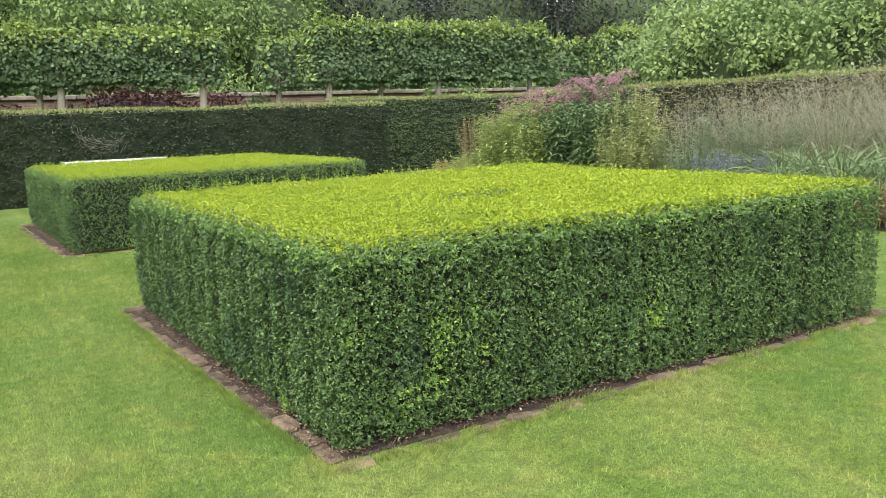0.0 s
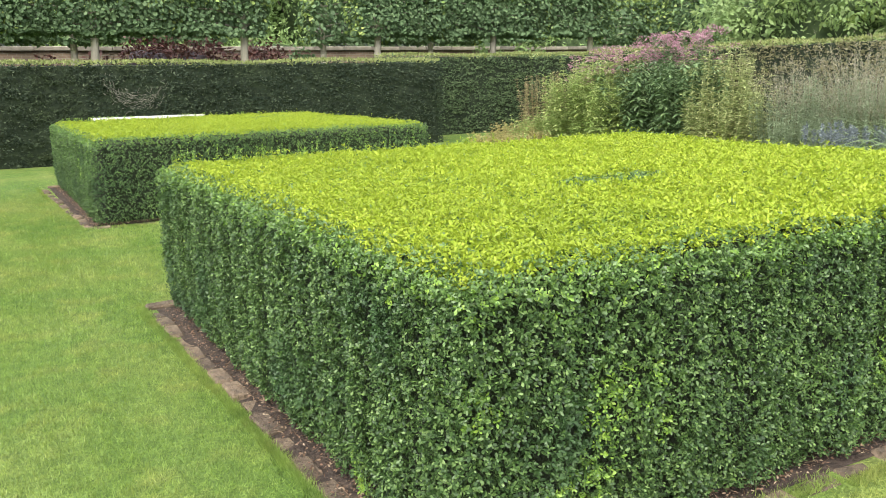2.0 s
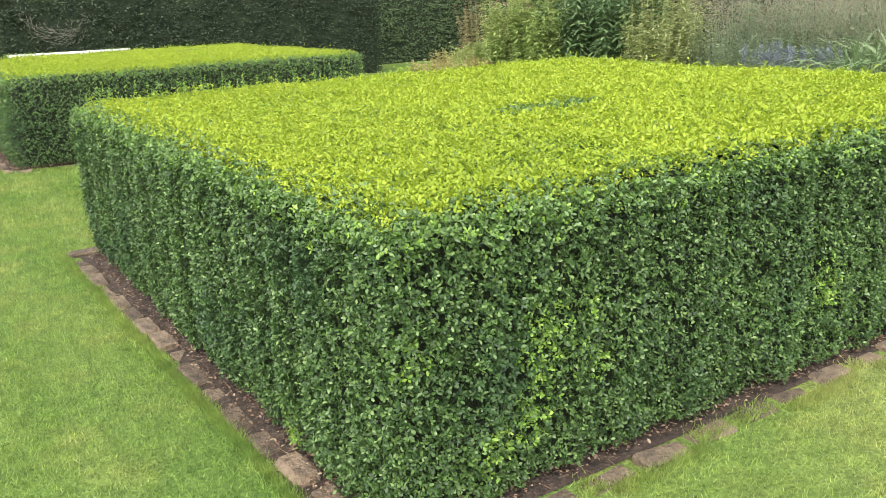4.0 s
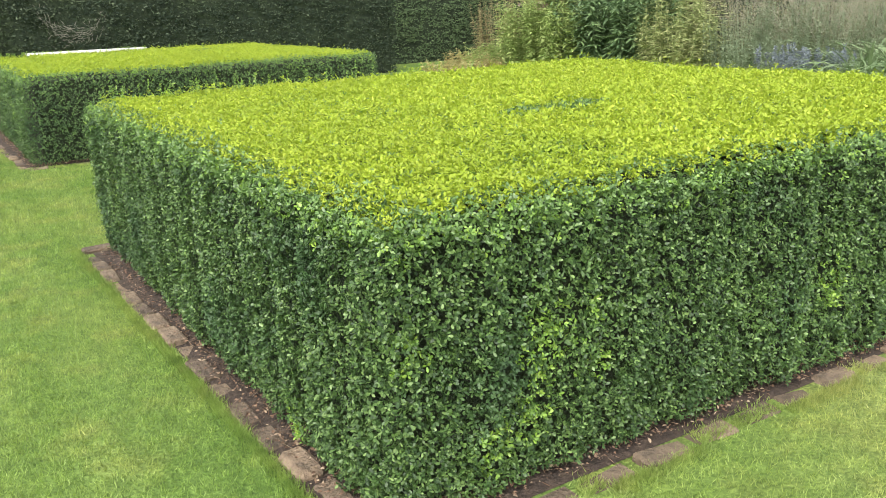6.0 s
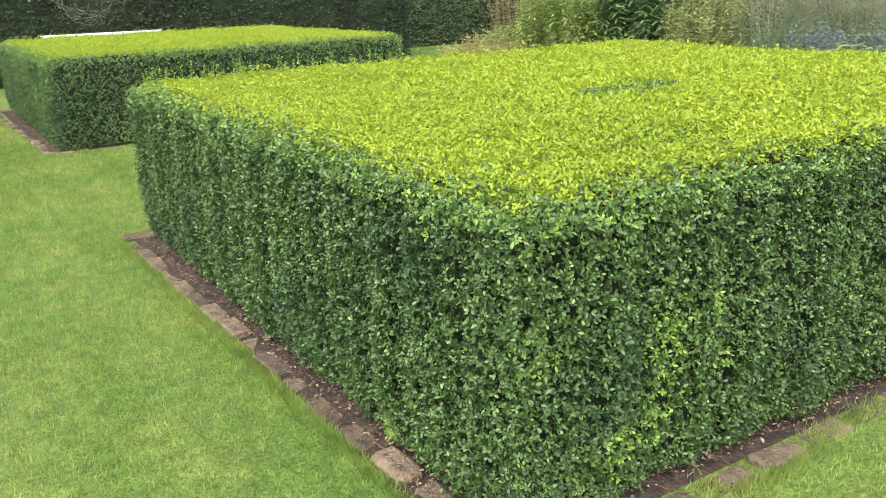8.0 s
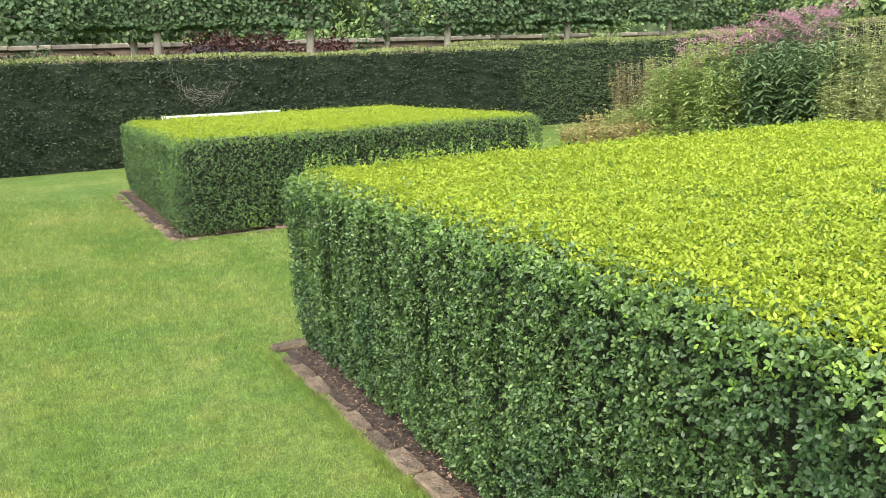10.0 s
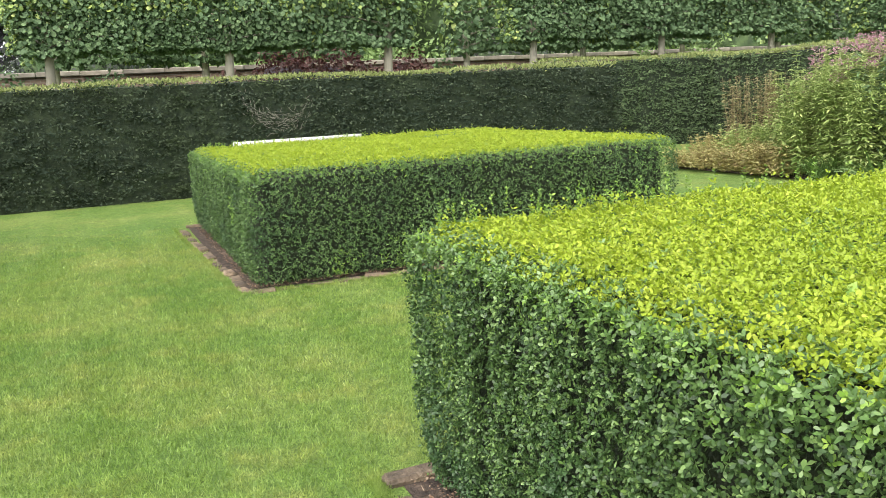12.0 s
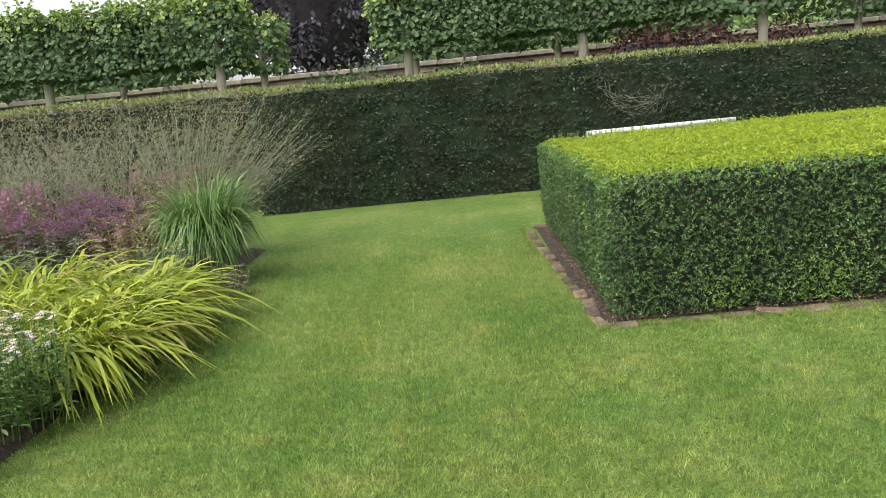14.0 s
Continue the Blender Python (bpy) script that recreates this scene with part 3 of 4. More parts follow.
# ---- trees ----
def pleached_tree(x, y, lo_x, hi_x, bottom, top, group):
    """A clear straight stem and a clipped box of leaves on it."""
    t = thing("pleached_tree", "pleached tree with a pale bare stem and a clipped box-shaped crown", "tree", (x, y, 0), group=group)
    zz = np.linspace(0, bottom + 0.35, 7)
    lean = rng.normal(0, 0.03, 2)
    stem = np.stack([lean[0] * zz / 2 + 0.015 * np.sin(zz * 3), lean[1] * zz / 2, zz], 1)
    piece("trunk", tube(stem, np.linspace(0.115, 0.075, 7), 10), M_BARK, t, "smooth pale grey-green bark", True)
    for k in range(4):
        z = bottom + 0.15 + 0.28 * k
        for s, end in ((-1, lo_x - x), (1, hi_x - x)):
            piece("limb", tube([[0, 0, z - 0.1], [end * 0.4, 0.05, z + 0.05], [end * 0.85, 0.0, z + 0.08]], [0.03, 0.02, 0.01], 5), M_BARK, t)
    lo, hi = np.array([lo_x - x, -0.42, bottom]), np.array([hi_x - x, 0.42, top])
    size = hi - lo
    front = y < 20
    n_s = int((size[0] * size[2] * 2 + size[0] * size[1] * 2 + 1.2) * (560 if front else 150))
    P, N = box_surface(n_s, lo, hi, 0.24, ["-x", "+x", "-y", "+y", "+z", "-z"], 0.12, x, 0.26)
    P = P + N * (0.12 * wobble(P, 3.6, x + 1))[:, None]
    P[:, 2] += wobble(P, 1.7, x) * 0.08 - (P[:, 2] < lo[2] + 0.2) * (0.03 + 0.12 * wobble(P, 5.0, x)) * rng.random(n_s)
    D = N * 0.35 + [0, 0, -0.55] + rng.normal(size=P.shape) * 0.5
    face = N * 0.7 + [0, 0, 0.5] + rng.normal(size=P.shape) * 0.45
    big = (0.103 if front else 0.16) * rng.uniform(0.65, 1.2, n_s)
    young = (P[:, 2] > hi[2] - 0.55 * rng.random(n_s) ** 2) | ((np.abs(N[:, 0]) > 0.6) & (rng.random(n_s) < 0.35))
    for part_name, w, leaf, note in (("crown", ~young, M_LIME, "dense overlapping mid-green leaves"), ("young_leaf_crown", young, M_LIME_NEW, "paler young leaves")):
        piece(part_name, blades(P[w], D[w], face[w], big[w], big[w] * 0.85, 0.1, False, front), leaf, t, note, kind="stuff")
    n_t = int(size[0] * (19 if front else 8))
    foot_t = np.stack([rng.uniform(lo[0] + 0.1, hi[0] - 0.1, n_t), rng.uniform(-0.34, 0.34, n_t), np.full(n_t, hi[2] - 0.08)], 1)
    tall = rng.uniform(0.08, 0.46, n_t) * (0.7 + 0.5 * wobble(foot_t, 2.2, x))
    lean_t = rng.normal(size=(n_t, 3)) * [0.25, 0.25, 0]
    Q = (foot_t[:, None] + (lean_t + [0, 0, 1])[:, None] * (tall[:, None] * np.linspace(0, 1, 6)[None])[..., None]).reshape(-1, 3)
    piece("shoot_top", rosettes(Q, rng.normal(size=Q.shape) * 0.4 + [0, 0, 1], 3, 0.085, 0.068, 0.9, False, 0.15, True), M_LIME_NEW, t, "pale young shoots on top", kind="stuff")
    return t


STEMS = [-14.9, -11.5, -8.2, -4.95, -1.45, 1.75, 5.05, 8.5, 11.95, 15.35, 18.9, 22.3]
BLOCK_ENDS = {-4.95: 1, -1.45: -1, 5.05: 1, 8.5: -1, 15.35: 1, 18.9: -1}
for y in (18.2, 21.7):
    for i, x in enumerate(STEMS):
        end = BLOCK_ENDS.get(x, 0)
        lo_x = x - (0.62 if end < 0 else 1.75)
        hi_x = x + (0.62 if end > 0 else 1.75)
        pleached_tree(x, y, lo_x, hi_x, 2.56, 3.62 if x < 8 else 4.0, "two rows of pleached trees")


def broad_tree(name, label, at, radius, height, base, leaf, leaf_size, n_clumps, per_clump, bark=M_DARK_BARK, flat=0.8, group=""):
    """A trunk with limbs that carry clumps of leaves, uneven at the edge and with gaps."""
    t = thing(name, label, "shrub" if "shrub" in name else "tree", at, group=group)
    mid = (base + height) / 2
    half = (height - base) / 2
    zz = np.linspace(0, mid + half * 0.5, 8)
    stem = np.stack([0.12 * np.sin(zz * 0.6 + at[0]), 0.12 * np.sin(zz * 0.5 + 1), zz], 1)
    r0 = max(0.05, radius * 0.055)
    piece("trunk", tube(stem, np.linspace(r0, r0 * 0.3, 8), 9), bark, t, smooth=True)
    u = unit(rng.normal(size=(n_clumps, 3)))
    u[:, 2] = np.abs(u[:, 2]) * np.where(rng.random(n_clumps) < 0.7, 1, -1)
    rr = rng.uniform(0.55, 1.0, (n_clumps, 1)) * (1 + 0.18 * wobble(u, 2.5, at[0]))[:, None]
    C = u * rr * [radius, radius, half] + [0, 0, mid]
    for c in C[:: max(1, n_clumps // 14)]:
        z = min(c[2] * 0.6, mid)
        piece("limb", tube([[0, 0, z], c * [0.5, 0.5, 0] + [0, 0, (z + c[2]) / 2 + 0.1], c], [r0 * 0.4, r0 * 0.22, r0 * 0.08], 5), bark, t)
    sph = unit(np.array([[math.sin(a) * math.cos(b), math.sin(a) * math.sin(b), math.cos(a)] for a in np.linspace(0.02, 3.12, 14) for b in np.arange(22) / 22 * 6.2832]))
    ring = (np.arange(13)[:, None] * 22 + np.arange(22)[None]).ravel()[:, None]
    nxt = (np.arange(13)[:, None] * 22 + (np.arange(22)[None] + 1) % 22).ravel()[:, None]
    # added closed shell behind the leaves; its dark colour is the crown's inner shade
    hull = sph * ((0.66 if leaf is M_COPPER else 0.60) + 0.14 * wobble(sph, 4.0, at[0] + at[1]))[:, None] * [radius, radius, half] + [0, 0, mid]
    piece("crown_shade_shell", (hull, np.concatenate([ring, nxt, nxt + 22, ring + 22], 1)), M_INNER if leaf not in (M_COPPER, M_REDLEAF) else M_COPPER_INNER, t, "closed shell inside the crown, its dark colour standing for shade")
    cs = radius * 0.30 * rng.uniform(0.6, 1.2, (n_clumps, 1, 1))
    off = unit(rng.normal(size=(n_clumps, per_clump, 3))) * rng.uniform(0.35, 1.0, (n_clumps, per_clump, 1)) ** 0.5 * [1, 1, flat]
    P = (C[:, None] + off * cs).reshape(-1, 3)
    O = off.reshape(-1, 3)
    N = O * 0.55 + [0, 0, 0.7] + rng.normal(size=P.shape) * 0.3
    D = O * 0.6 + [0, 0, -0.4] + rng.normal(size=P.shape) * 0.5
    s = leaf_size * rng.uniform(0.6, 1.2, len(P))
    piece("crown", blades(P, D, N, s, s * 0.62, 0.12, leaf_size < 0.2 and n_clumps < 100), leaf, t, kind="stuff")
    return t


broad_tree("copper_beech", "large dark purple copper beech beyond the garden wall", (-6.3, 41.0, 0), 4.4, 14.0, 1.0, M_COPPER, 0.28, 280, 160)
for x, y, r, h, m in [(0.5, 44, 5.5, 15, M_WOOD_LEAF), (8.5, 40, 5.0, 13, M_WOOD_LEAF), (15.5, 43, 5.5, 15, M_WOOD_LEAF), (24, 46, 6.5, 16, M_DARK_LEAF), (33, 46, 6.5, 17, M_DARK_LEAF), (42, 42, 6.5, 16, M_DARK_LEAF), (51, 36, 7, 16, M_DARK_LEAF), (37.5, 49, 6.5, 16, M_DARK_LEAF), (46, 48, 6.5, 16, M_DARK_LEAF), (-22, 46, 6, 9, M_WOOD_LEAF), (57, 26, 7, 16, M_WOOD_LEAF), (5, 54, 7, 17, M_DARK_LEAF), (13, 54, 7, 18, M_DARK_LEAF), (21, 55, 7, 18, M_DARK_LEAF), (30, 56, 7, 18, M_DARK_LEAF), (40, 54, 7, 18, M_DARK_LEAF), (50, 50, 7, 18, M_DARK_LEAF)]:
    dark = m is M_DARK_LEAF
    broad_tree("woodland_tree", "tall dark conifer-like tree in the wood behind" if dark else "tall leafy green tree in the wood behind", (x, y, 0), r, h * 0.74, 0.6, m, 0.26 if y < 47 else 0.5, 210 if y < 47 else 90, 76 if y < 47 else 40, group="woodland behind the wall")
for i in (0, 0.5, 1, 3, 4, 5, 6, 7, 8, 9, 10, 11, 12):
    broad_tree("woodland_shrub", "tall green shrub at the edge of the wood", (-18 + 5.6 * i, 33 + 1.5 * math.sin(i * 2.1), 0), 3.1, 4.4 + math.sin(i), 0.2, M_WOOD_LEAF if i % 3 else M_DARK_LEAF, 0.2, 60, 52, group="shrubs at the edge of the wood")
for x, y, r, h in [(15.2, 10.6, 2.3, 4.4), (17.6, 7.4, 2.8, 5.4), (20.5, 14.5, 3.0, 4.6), (16.6, 3.6, 2.4, 5.0)]:
    broad_tree("large_leaved_shrub", "tall pale green shrub with large leaves behind the hedge", (x, y, 0), r, h, 0.5, M_BIGLEAF, 0.13, 135, 125, group="shrubs behind the hedge")
for x, y, r, h, m, lb in [(3.2, 20.0, 1.25, 2.6, M_REDLEAF, "dark red-leaved shrub under the trees"), (6.2, 20.3, 1.0, 2.4, M_REDLEAF, "dark red-leaved shrub under the trees"), (13.2, 17.9, 0.7, 2.35, M_BIGLEAF, "pale green shrub under the trees"), (-3.2, 22.8, 1.2, 2.5, M_LIME, "low green shrub along the wall"), (-0.6, 22.8, 1.0, 2.4, M_LIME, "low green shrub along the wall"), (8.0, 22.5, 0.9, 2.2, M_LIME, "low green shrub along the wall"), (10.2, 19.6, 0.8, 2.0, M_LIME, "low green shrub under the trees"), (12.8, 19.8, 0.8, 2.25, M_BIGLEAF, "pale green shrub under the trees"), (-6.5, 20.0, 1.0, 2.1, M_LIME, "low green shrub under the trees"), (-8.8, 19.9, 1.0, 2.2, M_LIME, "low green shrub under the trees"), (4.4, 20.4, 1.25, 2.6, M_REDLEAF, "dark red-leaved shrub under the trees"), (1.0, 22.9, 0.9, 2.1, M_REDLEAF, "dark red-leaved shrub along the wall")]:
    broad_tree("garden_shrub", lb, (x, y, 0), r, h, 0.3, m, 0.11, 46, 46)


# ---- garden wall behind the trees ----
wall = tagged(piece("wall_north", slab((-40, 24.0, 0), (60, 24.35, 2.3)), M_WALL, label="old brick garden wall with a pale stone coping"), category="wall", kind="structure")
stone = brick_mesh("coping_stone", 0.99, 0.50, 0.12, M_COPING, 0.015)
for i in range(100):
    s = new("coping_stone", stone)
    s.parent = wall
    s.matrix_basis = pose(-39.5 + i, 24.175, 2.36 + 0.004 * (i % 3))


# ---- bench behind the second hedge ----
def bench():
    b = thing("garden_bench", "pale painted wooden bench with its back to the hedge", "bench", (1.66, 12.1, 0))
    w = 0.86
    piece("top_rail", join(slab((-w, -0.04, 0.845), (w, 0.03, 0.90))), M_PAINT, b)
    for s in (-1, 1):
        piece("leg", slab((s * (w - 0.03) - 0.03, -0.035, 0), (s * (w - 0.03) + 0.03, 0.025, 0.845)), M_PAINT, b)
        piece("leg", slab((s * (w - 0.03) - 0.03, 0.46, 0), (s * (w - 0.03) + 0.03, 0.52, 0.62)), M_PAINT, b)
        piece("arm", slab((s * (w - 0.03) - 0.04, 0.03, 0.62), (s * (w - 0.03) + 0.04, 0.54, 0.65)), M_PAINT, b)
    for k in range(5):
        piece("seat_slat", slab((-w + 0.06, 0.04 + 0.1 * k, 0.42), (w - 0.06, 0.12 + 0.1 * k, 0.445)), M_PAINT, b)
    for k in range(12):
        x = -w + 0.14 + k * 0.13
        piece("back_slat", slab((x - 0.025, -0.015, 0.47), (x + 0.025, 0.005, 0.845)), M_PAINT, b)
    piece("back_rail", slab((-w + 0.06, -0.03, 0.445), (w - 0.06, 0.02, 0.48)), M_PAINT, b)


bench()

# ---- border plants ----
M_STRAP_GOLD = leaf_material("golden_strap_leaf", [(0.0, (0.20, 0.27, 0.03)), (0.6, (0.37, 0.44, 0.045)), (0.94, (0.48, 0.50, 0.09)), (1.0, (0.42, 0.30, 0.13))], 0.45, 0.3)
M_STRAP_GREEN = leaf_material("green_strap_leaf", [(0.0, (0.085, 0.165, 0.04)), (0.6, (0.15, 0.255, 0.065)), (1.0, (0.29, 0.39, 0.16))], 0.45, 0.25)
M_STRAP_PALE = leaf_material("pale_strap_leaf", [(0.0, (0.12, 0.19, 0.075)), (1.0, (0.25, 0.33, 0.16))], 0.5, 0.25)
M_CULM = leaf_material("straw_culm", [(0.0, (0.17, 0.215, 0.11)), (0.6, (0.25, 0.28, 0.165)), (1.0, (0.34, 0.335, 0.225))], 0.9, 0.25, spec=0.1)
M_PANICLE = leaf_material("grass_seed_head", [(0.0, (0.30, 0.27, 0.21)), (0.6, (0.40, 0.37, 0.28)), (1.0, (0.49, 0.46, 0.36))], 0.9, 0.35, spec=0.1)
M_HERB_LIME = leaf_material("lime_green_herb_leaf", [(0.0, (0.207, 0.291, 0.081)), (0.6, (0.322, 0.414, 0.127)), (1.0, (0.483, 0.538, 0.218))], 0.6, 0.35)
M_TAN_LEAF = leaf_material("tan_yellow_leaf", [(0.0, (0.27, 0.19, 0.09)), (0.4, (0.38, 0.34, 0.13)), (1.0, (0.50, 0.47, 0.21))], 0.7, 0.3)
M_HERB_DARK = leaf_material("dark_herb_leaf", [(0.0, (0.07, 0.125, 0.048)), (0.6, (0.115, 0.185, 0.072)), (1.0, (0.20, 0.29, 0.12))], 0.5, 0.2)
M_HERB_GOLD = leaf_material("yellow_green_herb_leaf", [(0.0, (0.230, 0.291, 0.098)), (0.6, (0.368, 0.420, 0.167)), (1.0, (0.517, 0.521, 0.265))], 0.6, 0.35)
M_HERB_GREY = leaf_material("grey_green_herb_leaf", [(0.0, (0.143, 0.193, 0.099)), (1.0, (0.275, 0.341, 0.198))], 0.6, 0.25)
M_RUSSET = leaf_material("russet_leaf", [(0.0, (0.19, 0.12, 0.075)), (0.4, (0.30, 0.24, 0.125)), (1.0, (0.42, 0.41, 0.19))], 0.7, 0.25)
M_PURPLE_LEAF = leaf_material("purple_brown_leaf", [(0.0, (0.085, 0.065, 0.06)), (0.6, (0.17, 0.14, 0.115)), (1.0, (0.25, 0.23, 0.17))], 0.6, 0.15)
M_PINK = leaf_material("dusky_pink_flower", [(0.0, (0.28, 0.125, 0.17)), (0.6, (0.40, 0.21, 0.265)), (1.0, (0.52, 0.35, 0.39))], 0.8, 0.2)
M_MAGENTA = leaf_material("magenta_flower", [(0.0, (0.17, 0.055, 0.13)), (0.6, (0.28, 0.10, 0.22)), (1.0, (0.40, 0.24, 0.33))], 0.8, 0.2)
M_WHITE = leaf_material("white_flower", [(0.0, (0.55, 0.52, 0.50)), (1.0, (0.78, 0.76, 0.72))], 0.7, 0.2)
M_BLUE = leaf_material("silver_blue_flower", [(0.0, (0.12, 0.145, 0.15)), (1.0, (0.20, 0.23, 0.26))], 0.7, 0.15)
M_YELLOW_EYE = leaf_material("yellow_flower_centre", [(0.0, (0.5, 0.36, 0.05)), (1.0, (0.62, 0.46, 0.08))], 0.8, 0.0)


def crown_points(n, spread):
    a, r = rng.random(n) * 6.283, np.sqrt(rng.random(n)) * spread
    return np.stack([np.cos(a) * r, np.sin(a) * r, np.full(n, 0.02)], 1), a


def strap_plant(name, label, at, n, length, width, rise, droop, mat, spread=0.18, bias=None, group="", reach=0.35):
    """A tuft of arching strap leaves."""
    t = thing(name, label, "plant", at, group=group)
    P, a = crown_points(n, spread)
    head = a + rng.normal(0, 0.7, n)
    if bias is not None:
        head = np.where(rng.random(n) < 0.45, bias + rng.normal(0, 0.6, n), head)
    L = length * rng.uniform(0.55, 1.1, n)
    W, up, bend = width * rng.uniform(0.6, 1.1, n), rng.uniform(*rise, n), droop * rng.uniform(0.65, 1.25, n)
    inner = up > rise[0] + 0.7 * (rise[1] - rise[0])
    for part_name, w in (("arching_leaf_tuft", ~inner), ("upright_leaf_tuft", inner)):
        piece(part_name, straps(P[w], head[w], L[w], W[w], up[w], bend[w], 6, reach=reach), mat, t, kind="stuff")
    return t


def airy_grass(label, at, n, height, lean=None, haze=5, group="airy tall grasses", fan=(1.05, 1.52)):
    """A tussock of thin leaves with fine tall culms that end in open seed heads."""
    t = thing("tall_grass", label, "plant", at, group=group)
    P, a = crown_points(int(n * 0.9), 0.22)
    k = len(P)
    piece("leaf_tuft", straps(P, a + rng.normal(0, 0.6, k), height * 0.5 * rng.uniform(0.6, 1.1, k), 0.009, rng.uniform(0.9, 1.45, k), rng.uniform(0.3, 0.9, k), 5), M_STRAP_GREEN, t, kind="stuff")
    P, a = crown_points(n, 0.2)
    head = a + rng.normal(0, 0.4, n)
    if lean is not None:
        head = np.where(rng.random(n) < 0.55, lean + rng.normal(0, 0.5, n), head)
    L, rise, dr = height * rng.uniform(0.75, 1.1, n), rng.uniform(*fan, n), rng.uniform(0.05, 0.32, n)
    V, F = straps(P, head, L, 0.0027, rise, dr, 6, 0.6)
    piece("culm_fan", (V, F), M_CULM, t, "thin straw-coloured stems", kind="stuff")
    c = (V.reshape(n, 7, 2, 3)).mean(2)
    u = rng.uniform(3.2, 5.95, (n, haze * 3))
    i = u.astype(int)
    f = (u - i)[..., None]
    j = np.arange(n)[:, None]
    Q = (c[j, i] * (1 - f) + c[j, i + 1] * f).reshape(-1, 3)
    D = np.repeat(unit(c[:, 6] - c[:, 4]), haze * 3, axis=0) + rng.normal(size=Q.shape) * 0.55
    piece("seed_head_haze", blades(Q, D, rng.normal(size=Q.shape), rng.uniform(0.02, 0.07, len(Q)), 0.0036, oval=False), M_PANICLE, t, "fine brownish seed heads", kind="stuff")
    return t


def stem_plant(name, label, at, n, height, spread, leaf, leaf_mat, whorl=4, step=0.085, flower=None, flower_mat=None, head=0.08, first=0.15, group="", droop=0.25, slim=0.27):
    """Upright stems with whorls of narrow leaves, and flower heads on top where there are any."""
    t = thing(name, label, "plant", at, group=group)
    P, a = crown_points(n, spread)
    top = P * [1.25, 1.25, 0] + [0, 0, 1] * (height * rng.uniform(0.78, 1.06, n))[:, None] + rng.normal(0, 1, (n, 3)) * [height * 0.07, height * 0.07, 0.03]
    piece("stalk_thicket", join(*[tube([P[i], (P[i] + top[i]) / 2 + [0.01, 0, 0], top[i]], [0.004, 0.0035, 0.002], 3) for i in range(n)]), leaf_mat, t, kind="stuff")
    m = max(2, int(height * (1 - first) / step))
    s = first + (1 - first) * (np.arange(m)[None] + rng.random((n, m))) / m
    C = (P[:, None] + (top - P)[:, None] * s[..., None]).reshape(-1, 3)
    ang = rng.random((len(C), 1)) * 6.28 + np.arange(whorl)[None] * 6.28 / whorl
    R = np.stack([np.cos(ang), np.sin(ang), 0 * ang], -1).reshape(-1, 3)
    D = R + [0, 0, 0.3 - droop] + rng.normal(size=R.shape) * 0.25
    N = np.tile([0, 0, 1.0], (len(R), 1)) + R * 0.3 + rng.normal(size=R.shape) * 0.2
    sz = leaf * rng.uniform(0.6, 1.15, len(R)) * np.repeat(np.repeat(1.05 - 0.5 * np.linspace(0, 1, m)[None], n, 0).ravel(), whorl)
    piece("foliage", blades(np.repeat(C, whorl, 0), D, N, sz, sz * slim, 0.25, True), leaf_mat, t, kind="stuff")
    if flower == "dome":
        k = 60
        o = unit(rng.normal(size=(n, k, 3))) * [1, 1, 0.55] * head * rng.uniform(0.6, 1.0, (n, k, 1))
        Q = (top[:, None] + o).reshape(-1, 3)
        piece("flower_mass", blades(Q, o.reshape(-1, 3) + [0, 0, 0.03], rng.normal(size=Q.shape), head * 0.32, head * 0.16, oval=False), flower_mat, t, "fluffy domed flower heads", kind="stuff")
    if flower == "spike":
        k = 60
        o = np.stack([rng.normal(0, head * 0.16, (n, k)), rng.normal(0, head * 0.16, (n, k)), rng.uniform(-0.6, 1.0, (n, k)) * head * 2], -1)
        Q = (top[:, None] + o).reshape(-1, 3)
        piece("flower_mass", blades(Q, rng.normal(size=Q.shape) + [0, 0, 0.6], rng.normal(size=Q.shape), 0.03, 0.014, oval=False), flower_mat, t, "slender flower spikes", kind="stuff")
    if flower == "daisy":
        q = 11
        th = np.arange(q)[None] / q * 6.283 + rng.random((n, 1))
        tilt = rng.normal(0, 0.25, (n, 1, 2))
        R = np.stack([np.cos(th), np.sin(th), 0 * th], -1)
        R[..., 2:] = (R[..., :2] * tilt).sum(-1, keepdims=True)
        piece("flower_mass", blades(np.repeat(top, q, 0), R.reshape(-1, 3), np.tile([0, 0, 1.0], (n * q, 1)), head, head * 0.36, 0.1, True), flower_mat, t, "white daisy petals", kind="stuff")
        e = unit(rng.normal(size=(n, 14, 3))) * [1, 1, 0.6] * head * 0.25
        piece("flower_centre", blades((top[:, None] + e).reshape(-1, 3), e.reshape(-1, 3), rng.normal(size=(n * 14, 3)), 0.008, 0.007, oval=False), M_YELLOW_EYE, t, "yellow daisy eyes", kind="stuff")
    return t


# the border beside the walk
for x, y, n, L, b in [(-3.05, 6.75, 640, 0.67, -0.5), (-3.05, 7.35, 640, 0.67, -0.2), (-3.1, 7.95, 640, 0.69, 0.1), (-3.75, 7.25, 300, 0.85, -0.8), (-3.85, 8.1, 300, 0.85, 0.5), (-4.5, 7.3, 260, 0.85, None), (-4.7, 8.1, 260, 0.85, None), (-5.4, 7.7, 220, 0.85, None)]:
    strap_plant("strap_leaved_plant", "arching yellow-green strap-leaved clump spilling over the lawn", (x, y, 0.03), int(n * 1.15), L * 1.32, 0.025, (0.95, 1.54), 1.25, M_STRAP_GOLD, 0.30, b, "golden strap-leaved clumps", 0.24)
strap_plant("grass_clump", "rounded clump of arching mid-green grass at the bed's edge", (-2.98, 9.5, 0.03), 2100, 1.72, 0.013, (1.38, 1.57), 1.22, M_STRAP_GREEN, 0.21, reach=0.10)
